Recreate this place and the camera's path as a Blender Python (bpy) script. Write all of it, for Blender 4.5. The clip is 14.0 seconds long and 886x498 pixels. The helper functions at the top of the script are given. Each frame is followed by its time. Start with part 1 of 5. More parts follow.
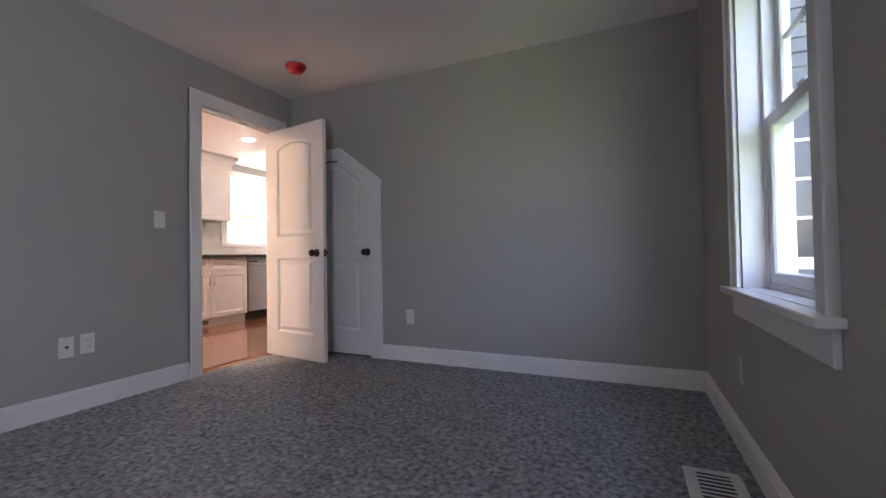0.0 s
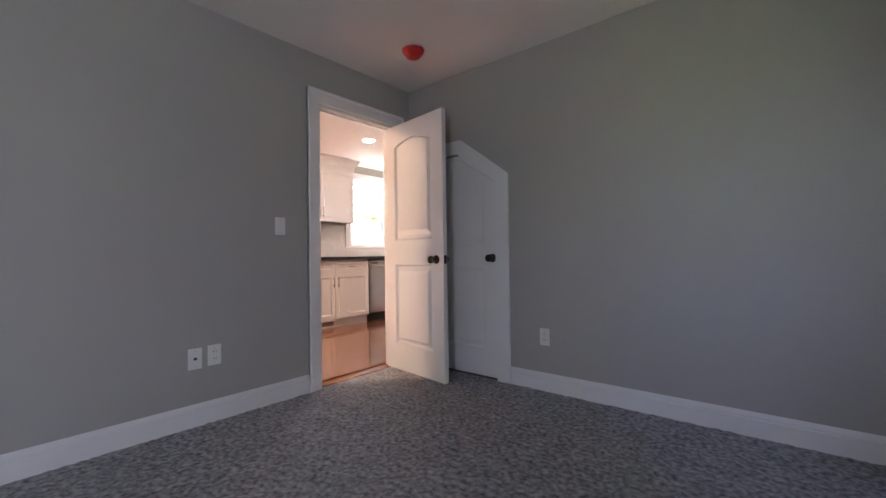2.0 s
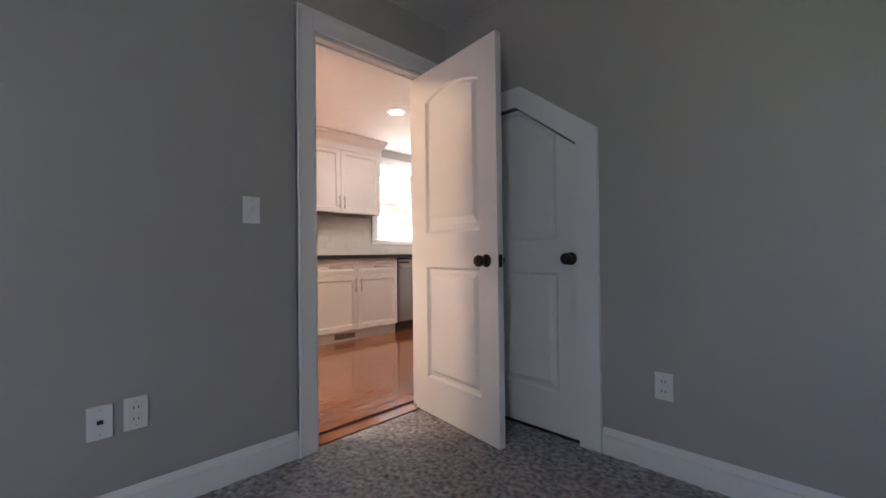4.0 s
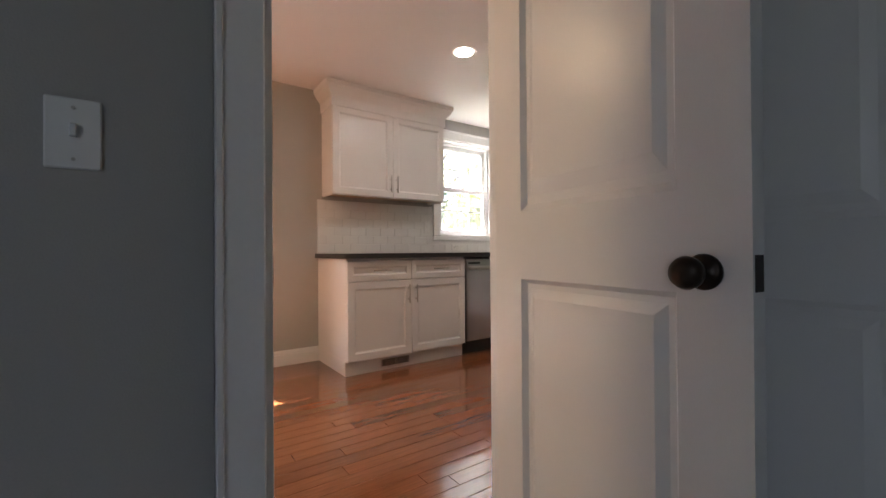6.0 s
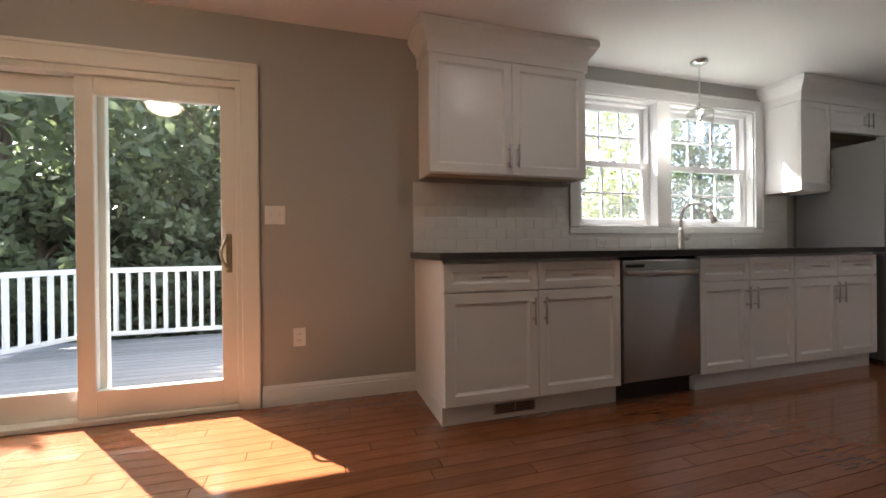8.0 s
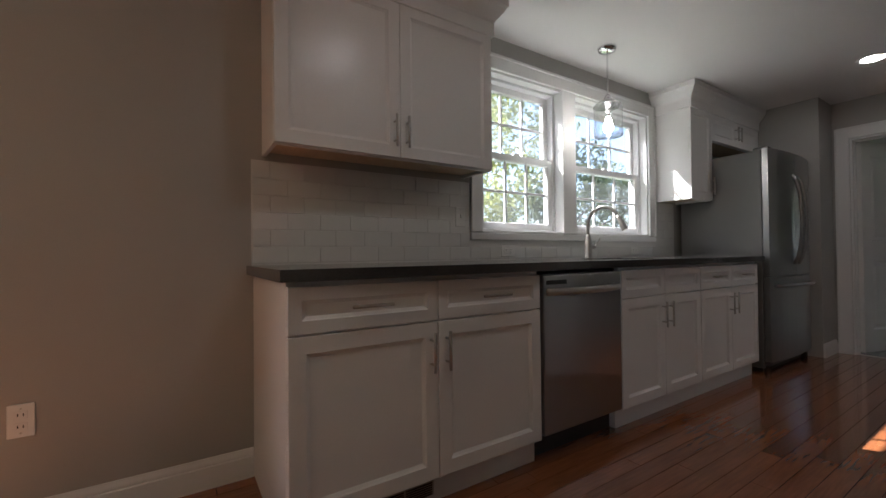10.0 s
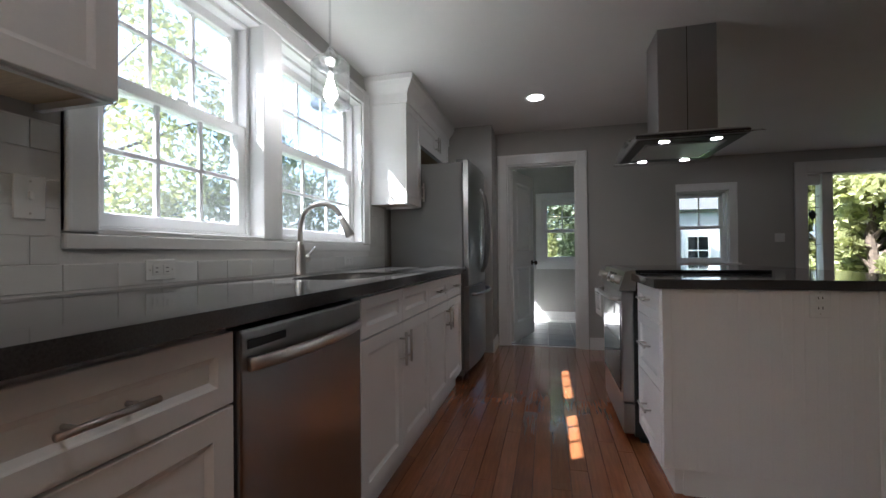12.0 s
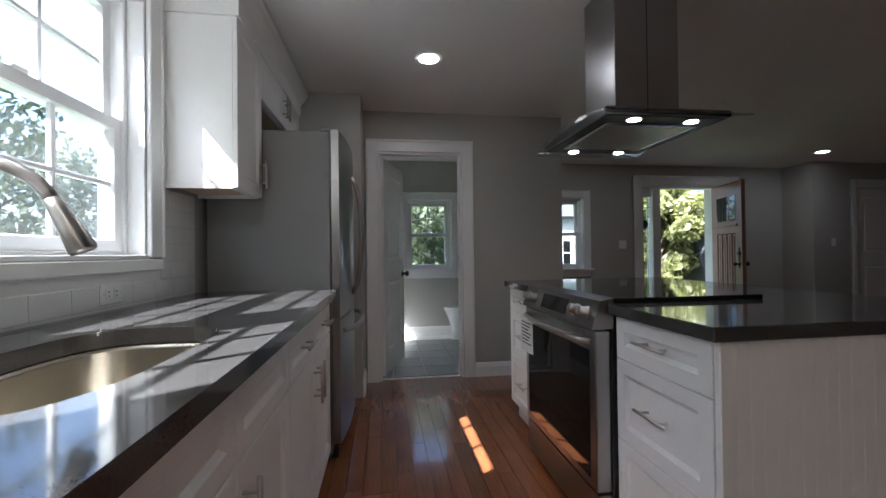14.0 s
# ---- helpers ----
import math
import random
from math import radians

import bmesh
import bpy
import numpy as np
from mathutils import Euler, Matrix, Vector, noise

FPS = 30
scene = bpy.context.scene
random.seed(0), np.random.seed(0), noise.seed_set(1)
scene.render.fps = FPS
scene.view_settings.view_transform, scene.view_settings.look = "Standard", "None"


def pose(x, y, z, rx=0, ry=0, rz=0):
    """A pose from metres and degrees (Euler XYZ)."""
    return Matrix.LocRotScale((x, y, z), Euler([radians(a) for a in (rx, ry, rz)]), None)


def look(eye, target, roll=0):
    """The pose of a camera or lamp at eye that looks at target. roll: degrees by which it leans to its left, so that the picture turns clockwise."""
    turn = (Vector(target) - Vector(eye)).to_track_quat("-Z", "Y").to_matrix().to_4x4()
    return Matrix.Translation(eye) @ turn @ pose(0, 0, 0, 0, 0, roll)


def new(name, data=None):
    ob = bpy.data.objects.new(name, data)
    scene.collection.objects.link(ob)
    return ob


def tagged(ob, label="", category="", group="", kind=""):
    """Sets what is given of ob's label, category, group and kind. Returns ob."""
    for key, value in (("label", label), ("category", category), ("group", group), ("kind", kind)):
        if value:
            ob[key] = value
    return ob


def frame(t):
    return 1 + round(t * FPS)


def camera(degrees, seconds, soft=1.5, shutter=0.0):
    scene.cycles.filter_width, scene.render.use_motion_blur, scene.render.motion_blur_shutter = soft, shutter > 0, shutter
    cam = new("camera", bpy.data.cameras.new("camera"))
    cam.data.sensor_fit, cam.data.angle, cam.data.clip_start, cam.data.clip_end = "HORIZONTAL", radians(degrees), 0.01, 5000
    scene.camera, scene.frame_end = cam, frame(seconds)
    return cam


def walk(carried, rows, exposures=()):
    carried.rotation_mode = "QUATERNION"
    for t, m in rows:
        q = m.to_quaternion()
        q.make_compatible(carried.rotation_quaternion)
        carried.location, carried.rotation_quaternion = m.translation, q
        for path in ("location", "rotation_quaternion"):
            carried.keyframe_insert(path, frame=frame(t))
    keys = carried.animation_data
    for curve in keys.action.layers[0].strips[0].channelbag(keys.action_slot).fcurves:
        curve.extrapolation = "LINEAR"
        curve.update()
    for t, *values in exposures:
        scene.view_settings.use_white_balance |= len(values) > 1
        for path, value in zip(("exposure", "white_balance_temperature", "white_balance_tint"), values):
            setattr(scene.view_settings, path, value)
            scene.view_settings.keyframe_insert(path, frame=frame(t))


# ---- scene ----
cam = camera(94.5, 14.0)
PATH = [
    (0, (0.15, 0.125, 0.851), (-0.669, 1.95, 0.89), -0.9),
    (0.5, (0.105, 0.153, 0.846), (-0.876, 1.895, 0.88), -0.9),
    (1, (0.016, 0.241, 0.871), (-1.086, 1.909, 0.907), -0.8),
    (1.5, (-0.097, 0.378, 0.896), (-1.29, 1.983, 0.931), -0.8),
    (2, (-0.212, 0.505, 0.933), (-1.496, 2.038, 0.962), -0.8),
    (2.5, (-0.365, 0.648, 0.947), (-1.691, 2.145, 0.977), -0.6),
    (2.7, (-0.429, 0.729, 0.953), (-1.771, 2.212, 0.979), -0.6),
    (5, (-1.359, 1.585, 0.934), (-2.86, 2.906, 0.953), -0.6),
    (5.5, (-1.603, 1.8, 0.937), (-3.175, 3.036, 0.952), -0.5),
    (6, (-1.846, 1.975, 0.939), (-3.479, 3.132, 0.951), -0.4),
    (6.5, (-2.098, 2.137, 0.948), (-3.784, 3.214, 0.956), -0.4),
    (7, (-2.308, 2.275, 0.97), (-4.087, 3.188, 0.959), -0.5),
    (7.2, (-2.4, 2.35, 0.967), (-4.222, 3.174, 0.949), -0.6),
    (9.3, (-3.122, 2.676, 0.947), (-5.059, 3.174, 0.967), -0.3),
    (9.5, (-3.202, 2.728, 0.955), (-5.079, 3.417, 0.98), -0.3),
    (10, (-3.406, 2.862, 0.971), (-5.08, 3.956, 0.995), -0.6),
    (10.5, (-3.59, 3.022, 0.993), (-5.053, 4.386, 1.002), -0.5),
    (11, (-3.784, 3.151, 1.016), (-4.946, 4.778, 1.028), -0.2),
    (11.5, (-3.947, 3.313, 1.011), (-4.738, 5.15, 1.037), -0.5),
    (12, (-4.079, 3.516, 1.036), (-4.574, 5.454, 1.054), -0.5),
    (12.5, (-4.231, 3.737, 1.067), (-4.444, 5.725, 1.083), -0.3),
    (13, (-4.33, 3.977, 1.087), (-4.32, 5.977, 1.102), -0.5),
    (13.5, (-4.388, 4.231, 1.104), (-4.24, 6.225, 1.122), -0.6),
    (14, (-4.46, 4.501, 1.111), (-4.175, 6.481, 1.13), -0.7),
]
EXPO = [(0.0, 4.75, 6500, 26), (2.7, 4.65, 6450, 25), (5.0, 4.1, 6150, 17), (5.5, 3.85, 6150, 16), (6.5, 3.6, 6200, 15), (7.2, 3.4, 6100, 13), (9.3, 2.2, 5850, 11),
        (10.0, 2.25, 5750, 11), (11.0, 2.5, 5550, 10), (12.5, 2.65, 5450, 10), (14.0, 2.75, 5400, 10)]
walk(cam, [(t, look(eye, target, roll)) for t, eye, target, roll in PATH], EXPO)

# ---- light ----
BE_FACE = 0.584
SUN = Vector((1.0, 0.72, -1.27)).normalized()
world = bpy.data.worlds.new("sky")
scene.world = world
world.use_nodes = True
wn = world.node_tree.nodes
sky = wn.new("ShaderNodeTexSky")
sky.sky_type = "NISHITA"
sky.sun_disc = False
sky.sun_elevation = math.asin(-SUN.z)
sky.sun_rotation = math.atan2(-SUN.x, -SUN.y)
sky.air_density, sky.dust_density = 0.8, 4.0
world.node_tree.links.new(sky.outputs[0], wn["Background"].inputs[0])
wn["Background"].inputs[1].default_value = 0.12
sun_data = bpy.data.lights.new("sun", "SUN")
sun_data.energy, sun_data.angle, sun_data.color = 5.0, radians(0.5), (1.0, 0.93, 0.82)
# Fill lamp set in the added rear window, out of view
for nm, x, y, z, aim, sx, sy, watts in (("fill_light_bedroom", BE_FACE + 0.02, -1.7, 1.375, (-2.7, -0.9, 1.0), 0.75, 1.25, 1.45),):
    ld = bpy.data.lights.new(nm, "AREA")
    ld.shape, ld.size, ld.size_y, ld.energy, ld.color = "RECTANGLE", sx, sy, watts, (0.82, 0.9, 1.0)
    new(nm, ld).matrix_world = look((x, y, z), aim)
sun_lamp = new("sun", sun_data)
sun_lamp.matrix_world = look((-12, -9, 16), Vector((-12, -9, 16)) + SUN)


# ---- materials ----
def mat(name, color, rough=0.5, metal=0.0, grain=0.0, scale=60.0, big=0.0, bigscale=1.5, bump=0.0, rnd=0.0, spec=0.5, stretch=None, coat=0.0, roughvar=0.0):
    m = bpy.data.materials.new(name)
    m.use_nodes = True
    nt = m.node_tree
    b = nt.nodes["Principled BSDF"]
    L = nt.links.new
    b.inputs["Base Color"].default_value = (*color, 1)
    b.inputs["Roughness"].default_value = rough
    b.inputs["Metallic"].default_value = metal
    b.inputs["Specular IOR Level"].default_value = spec
    b.inputs["Coat Weight"].default_value = coat
    b.inputs["Coat Roughness"].default_value = 0.08
    tc = nt.nodes.new("ShaderNodeTexCoord")
    src = tc.outputs["Object"]
    if stretch:
        mp = nt.nodes.new("ShaderNodeMapping")
        mp.inputs["Scale"].default_value = stretch
        L(src, mp.inputs[0])
        src = mp.outputs[0]
    fine = nt.nodes.new("ShaderNodeTexNoise")
    fine.inputs["Scale"].default_value = scale
    fine.inputs["Detail"].default_value = 6
    L(src, fine.inputs["Vector"])
    coarse = nt.nodes.new("ShaderNodeTexNoise")
    coarse.inputs["Scale"].default_value = bigscale
    coarse.inputs["Detail"].default_value = 3
    L(tc.outputs["Object"], coarse.inputs["Vector"])
    value = None

    def add(sock, amount):
        nonlocal value
        mr = nt.nodes.new("ShaderNodeMapRange")
        mr.inputs[1].default_value, mr.inputs[2].default_value = 0.25, 0.75
        mr.inputs[3].default_value, mr.inputs[4].default_value = 1 - amount, 1 + amount
        L(sock, mr.inputs[0])
        if value is None:
            value = mr.outputs[0]
        else:
            mu = nt.nodes.new("ShaderNodeMath")
            mu.operation = "MULTIPLY"
            L(value, mu.inputs[0]), L(mr.outputs[0], mu.inputs[1])
            value = mu.outputs[0]
    if grain:
        add(fine.outputs[0], grain)
    if big:
        add(coarse.outputs[0], big)
    if rnd:
        oi = nt.nodes.new("ShaderNodeObjectInfo")
        add(oi.outputs["Random"], rnd)
    if value is not None:
        vm = nt.nodes.new("ShaderNodeVectorMath")
        vm.operation = "SCALE"
        vm.inputs[0].default_value = color
        L(value, vm.inputs["Scale"])
        L(vm.outputs[0], b.inputs["Base Color"])
    if roughvar:
        mr = nt.nodes.new("ShaderNodeMapRange")
        mr.inputs[3].default_value, mr.inputs[4].default_value = rough - roughvar, rough + roughvar
        L(coarse.outputs[0], mr.inputs[0])
        L(mr.outputs[0], b.inputs["Roughness"])
    if bump:
        bp = nt.nodes.new("ShaderNodeBump")
        bp.inputs["Strength"].default_value = min(1.0, bump)
        bp.inputs["Distance"].default_value = 0.002 * max(1.0, bump)
        L(fine.outputs[0], bp.inputs["Height"])
        L(bp.outputs[0], b.inputs["Normal"])
    return m


def glow(name, color, strength):
    m = bpy.data.materials.new(name)
    m.use_nodes = True
    b = m.node_tree.nodes["Principled BSDF"]
    b.inputs["Base Color"].default_value = (0.8, 0.8, 0.8, 1)
    b.inputs["Emission Color"].default_value = (*color, 1)
    b.inputs["Emission Strength"].default_value = strength
    return m


def clear_glass(name, tint=(0.96, 0.98, 0.97), power=5.0, dust=0.0):
    m = bpy.data.materials.new(name)
    m.use_nodes = True
    nt = m.node_tree
    nt.nodes.remove(nt.nodes["Principled BSDF"])
    L = nt.links.new
    tr, gl, mx, fr = (nt.nodes.new("ShaderNode" + k) for k in ("BsdfTransparent", "BsdfGlossy", "MixShader", "LayerWeight"))
    tr.inputs[0].default_value = (*tint, 1)
    gl.inputs["Roughness"].default_value = 0.02
    pw, ml = nt.nodes.new("ShaderNodeMath"), nt.nodes.new("ShaderNodeMath")
    fr.inputs[0].default_value = 0.5
    pw.operation, pw.inputs[1].default_value = "POWER", power
    ml.operation, ml.inputs[1].default_value, ml.inputs[2].default_value = "MULTIPLY_ADD", 0.7, 0.035
    L(fr.outputs["Facing"], pw.inputs[0]), L(pw.outputs[0], ml.inputs[0])
    L(ml.outputs[0], mx.inputs[0]), L(tr.outputs[0], mx.inputs[1]), L(gl.outputs[0], mx.inputs[2])
    last = mx
    # dust: share of a milky film that puts pale haze over the view
    if dust:
        film, last = nt.nodes.new("ShaderNodeBsdfTranslucent"), nt.nodes.new("ShaderNodeMixShader")
        film.inputs[0].default_value = (0.8, 0.82, 0.85, 1)
        tc, nz, amt = (nt.nodes.new("ShaderNode" + k) for k in ("TexCoord", "TexNoise", "MapRange"))
        nz.inputs["Scale"].default_value, nz.inputs["Detail"].default_value = 4.0, 4
        amt.inputs[1].default_value, amt.inputs[2].default_value = 0.3, 0.7
        amt.inputs[3].default_value, amt.inputs[4].default_value = dust * 0.6, dust * 1.4
        L(tc.outputs["Object"], nz.inputs["Vector"]), L(nz.outputs[0], amt.inputs[0]), L(amt.outputs[0], last.inputs[0])
        L(mx.outputs[0], last.inputs[1]), L(film.outputs[0], last.inputs[2])
    L(last.outputs[0], nt.nodes["Material Output"].inputs[0])
    return m


M_WALL = mat("grey wall paint", (0.42, 0.41, 0.385), 0.55, grain=0.03, scale=250, big=0.03, bigscale=1.2, bump=0.25, spec=0.35)
M_BATHWALL = mat("pale grey wall paint", (0.55, 0.57, 0.57), 0.55, grain=0.03, scale=250, big=0.03, bump=0.2)
M_CEIL = mat("white ceiling paint", (0.8, 0.79, 0.77), 0.7, grain=0.02, scale=200, big=0.02, bump=0.2)
M_TRIM = mat("white trim paint", (0.8, 0.8, 0.79), 0.3, grain=0.015, scale=90, big=0.02, bump=0.08)
M_DOOR = mat("white door paint", (0.8, 0.79, 0.77), 0.28, grain=0.02, scale=180, big=0.02, bump=0.15, stretch=(6, 6, 1))
M_CAB = mat("white cabinet paint", (0.8, 0.79, 0.77), 0.3, grain=0.015, scale=120, big=0.02, bump=0.05)
M_BIRCH = mat("natural birch ply", (0.6, 0.46, 0.3), 0.45, grain=0.12, scale=20, stretch=(8, 1, 8), big=0.06)
M_CARPET = mat("speckled grey carpet", (0.30, 0.30, 0.315), 0.95, grain=0.7, scale=42, big=0.14, bigscale=9, bump=3.0, spec=0.1)
M_WOOD = mat("reddish oak board", (0.23, 0.08, 0.03), 0.2, grain=0.2, scale=14, big=0.12, bigscale=4, bump=0.04, rnd=0.14, stretch=(7, 0.5, 4), coat=0.7, roughvar=0.06)
M_GAP = mat("dark board joint", (0.09, 0.038, 0.018), 0.6, grain=0.2)
M_THRESH = mat("oak threshold", (0.24, 0.09, 0.035), 0.25, grain=0.2, scale=14, stretch=(0.5, 7, 4))
M_QUARTZ = mat("dark grey quartz", (0.055, 0.052, 0.05), 0.08, grain=0.25, scale=300, big=0.08, bigscale=5, roughvar=0.03)
M_STEEL = mat("brushed stainless steel", (0.36, 0.355, 0.35), 0.28, metal=1.0, grain=0.05, scale=60, bump=0.04, stretch=(30, 30, 0.6), big=0.04)
M_STEELSIDE = mat("grey fridge side", (0.18, 0.177, 0.17), 0.45, grain=0.05, scale=400, big=0.03, bump=0.15)
M_SINK = mat("satin steel bowl", (0.56, 0.52, 0.44), 0.26, metal=1.0, grain=0.06, scale=80, big=0.05)
M_NICKEL = mat("satin nickel", (0.55, 0.53, 0.5), 0.28, metal=1.0, grain=0.04, scale=150)
M_CHROME = mat("polished chrome", (0.75, 0.75, 0.75), 0.08, metal=1.0, big=0.03)
M_BRONZE = mat("oil rubbed bronze", (0.035, 0.026, 0.02), 0.3, metal=0.7, grain=0.2, scale=80)
M_BRASS = mat("aged satin brass", (0.36, 0.29, 0.19), 0.35, metal=0.9, grain=0.15, scale=60)
M_BLACK = mat("black plastic", (0.012, 0.012, 0.012), 0.35, grain=0.1, scale=200)
M_BLACKGLASS = mat("black glass", (0.008, 0.008, 0.008), 0.04, big=0.05)
M_TILE = mat("white glazed tile", (0.76, 0.76, 0.74), 0.08, big=0.02, rnd=0.02, bump=0.02, scale=8)
M_GROUT = mat("pale grout", (0.76, 0.755, 0.735), 0.8, grain=0.08, scale=300)
M_BATHTILE = mat("grey floor tile", (0.25, 0.26, 0.26), 0.35, grain=0.15, scale=25, big=0.1, rnd=0.08)
M_PLATE = mat("white plastic plate", (0.82, 0.82, 0.8), 0.25, big=0.01)
M_PORC = mat("white porcelain", (0.82, 0.82, 0.81), 0.08, big=0.01)
M_RED = mat("red plastic cover", (0.55, 0.03, 0.025), 0.3, grain=0.1, scale=30)
M_VINYL = mat("white vinyl", (0.8, 0.8, 0.8), 0.35, big=0.02)
M_PATIO = mat("cream painted door frame", (0.78, 0.76, 0.7), 0.35, big=0.02, bump=0.05)
M_SLOT = mat("dark slot", (0.03, 0.03, 0.03), 0.6, grain=0.1)
M_DECK = mat("weathered grey deck board", (0.22, 0.22, 0.23), 0.6, grain=0.2, scale=12, rnd=0.12, big=0.1, stretch=(8, 0.8, 4))
M_BARK = mat("bark", (0.1, 0.075, 0.055), 0.9, grain=0.4, scale=18, bump=2)
M_LEAF = mat("green leaves", (0.105, 0.125, 0.075), 0.5, grain=0.35, scale=1.5, big=0.3, bigscale=0.7)
M_LEAF2 = mat("yellow green leaves", (0.24, 0.25, 0.11), 0.5, grain=0.35, scale=1.5, big=0.3, bigscale=0.7)


def let_light_through(m, share):
    """Thin leaves: part of the light goes on through the blade."""
    nt = m.node_tree
    b = nt.nodes["Principled BSDF"]
    tl, mx = nt.nodes.new("ShaderNodeBsdfTranslucent"), nt.nodes.new("ShaderNodeMixShader")
    c = b.inputs["Base Color"].links[0].from_socket
    up = nt.nodes.new("ShaderNodeVectorMath")
    up.operation = "MULTIPLY"
    up.inputs[1].default_value = (1.6, 1.6, 1.2)
    L = nt.links.new
    L(c, up.inputs[0]), L(up.outputs[0], tl.inputs[0])
    mx.inputs[0].default_value = share
    L(b.outputs[0], mx.inputs[1]), L(tl.outputs[0], mx.inputs[2])
    L(mx.outputs[0], nt.nodes["Material Output"].inputs[0])


let_light_through(M_LEAF, 0.35)
let_light_through(M_LEAF2, 0.4)
M_GRASS = mat("lawn", (0.07, 0.11, 0.03), 0.9, grain=0.4, scale=20, big=0.2, bigscale=0.3, bump=2)
M_SIDING = mat("pale grey siding", (0.5, 0.52, 0.55), 0.6, grain=0.04, scale=40, big=0.05)
M_NEIGHBOUR = mat("blue grey siding", (0.13, 0.145, 0.165), 0.6, grain=0.04, scale=40, big=0.05)
M_ROOF = mat("dark roof shingle", (0.08, 0.08, 0.085), 0.9, grain=0.3, scale=20)
M_REDDOOR = mat("stained mahogany door", (0.3, 0.15, 0.11), 0.3, grain=0.3, scale=12, stretch=(8, 8, 0.6), big=0.1)
M_PAPER = mat("printed paper", (0.75, 0.75, 0.73), 0.7, grain=0.03)
M_CAN = glow("warm lamp glow", (1.0, 0.92, 0.82), 13.0)
M_BULB = glow("bulb glow", (1.0, 0.9, 0.76), 14.0)
M_DOME = glow("warm dome glow", (1.0, 0.72, 0.42), 7.5)
M_GLASS = clear_glass("window glass")
M_HAZEGLASS = clear_glass("hazy window glass", dust=0.022)
M_LAMPGLASS = clear_glass("lamp glass", (0.95, 0.95, 0.95), 1.3)


# ---- builders ----
def thing(name, m, label, category, group="", kind=""):
    ob = new(name)
    ob.matrix_basis = m
    ob.empty_display_size = 0.1
    return tagged(ob, label, category, group, kind)


def part(name, bm, material, parent=None, label="", smooth=False):
    me = bpy.data.meshes.new(name)
    bmesh.ops.recalc_face_normals(bm, faces=bm.faces)
    if smooth:
        for f in bm.faces:
            f.smooth = True
    bm.to_mesh(me)
    bm.free()
    me.materials.append(material)
    ob = new(name, me)
    if parent is not None:
        ob.parent = parent
    if label:
        ob["label"] = label
    return ob


def structure(name, bm, material, label, category):
    return tagged(part(name, bm, material), label, category, kind="structure")


def box(lo, hi, bevel=0.0, bm=None):
    bm = bm or bmesh.new()
    c = [(a + b) / 2 for a, b in zip(lo, hi)]
    s = [abs(b - a) for a, b in zip(lo, hi)]
    vs = bmesh.ops.create_cube(bm, size=1, matrix=Matrix.Translation(c) @ Matrix.Diagonal((*s, 1)))["verts"]
    if bevel:
        es = list({e for v in vs for e in v.link_edges})
        bmesh.ops.bevel(bm, geom=es, offset=min(bevel, min(s) * 0.45), segments=2 if bevel > 0.004 else 1, affect="EDGES", profile=0.6)
    return bm


def cyl(p, q, r, n=16, r2=None, bm=None, caps=True):
    bm = bm or bmesh.new()
    p, q = Vector(p), Vector(q)
    m = Matrix.Translation((p + q) / 2) @ (q - p).to_track_quat("Z", "Y").to_matrix().to_4x4()
    bmesh.ops.create_cone(bm, cap_ends=caps, segments=n, radius1=r, radius2=r if r2 is None else r2, depth=(q - p).length, matrix=m)
    return bm


def lathe(profile, n=24, m=None, bm=None):
    """profile: (radius, height) from bottom to top, round local z."""
    bm = bm or bmesh.new()
    m = m or Matrix()
    rings = []
    for r, z in profile:
        rings.append([bm.verts.new(m @ Vector((r * math.cos(2 * math.pi * i / n), r * math.sin(2 * math.pi * i / n), z))) for i in range(n)])
    for a, b in zip(rings, rings[1:]):
        for i in range(n):
            bm.faces.new((a[i], a[(i + 1) % n], b[(i + 1) % n], b[i]))
    if profile[0][0] > 0.0005:
        bm.faces.new(rings[0][::-1])
    if profile[-1][0] > 0.0005:
        bm.faces.new(rings[-1])
    return bm


def tube(points, r, n=10, bm=None):
    bm = bm or bmesh.new()
    pts = [Vector(p) for p in points]
    radii = r if isinstance(r, (list, tuple)) else [r] * len(pts)
    rings = []
    side = None
    for i, p in enumerate(pts):
        d = (pts[min(i + 1, len(pts) - 1)] - pts[max(i - 1, 0)]).normalized()
        if side is None:
            side = d.orthogonal().normalized()
        side = (side - d * side.dot(d)).normalized()
        up = d.cross(side)
        rings.append([bm.verts.new(p + radii[i] * (math.cos(2 * math.pi * k / n) * side + math.sin(2 * math.pi * k / n) * up)) for k in range(n)])
    for a, b in zip(rings, rings[1:]):
        for k in range(n):
            bm.faces.new((a[k], a[(k + 1) % n], b[(k + 1) % n], b[k]))
    bm.faces.new(rings[0][::-1]), bm.faces.new(rings[-1])
    return bm


def loft(loops, bm=None, cap0=True, cap1=True, closed=True):
    bm = bm or bmesh.new()
    rs = [[bm.verts.new(p) for p in lp] for lp in loops]
    n = len(rs[0])
    for a, b in zip(rs, rs[1:]):
        for i in range(n if closed else n - 1):
            bm.faces.new((a[i], a[(i + 1) % n], b[(i + 1) % n], b[i]))
    if cap0:
        bm.faces.new(rs[0][::-1])
    if cap1:
        bm.faces.new(rs[-1])
    return bm


def rect(x0, x1, z0, z1, y, inset=0.0):
    return [(x0 + inset, y, z0 + inset), (x1 - inset, y, z0 + inset), (x1 - inset, y, z1 - inset), (x0 + inset, y, z1 - inset)]


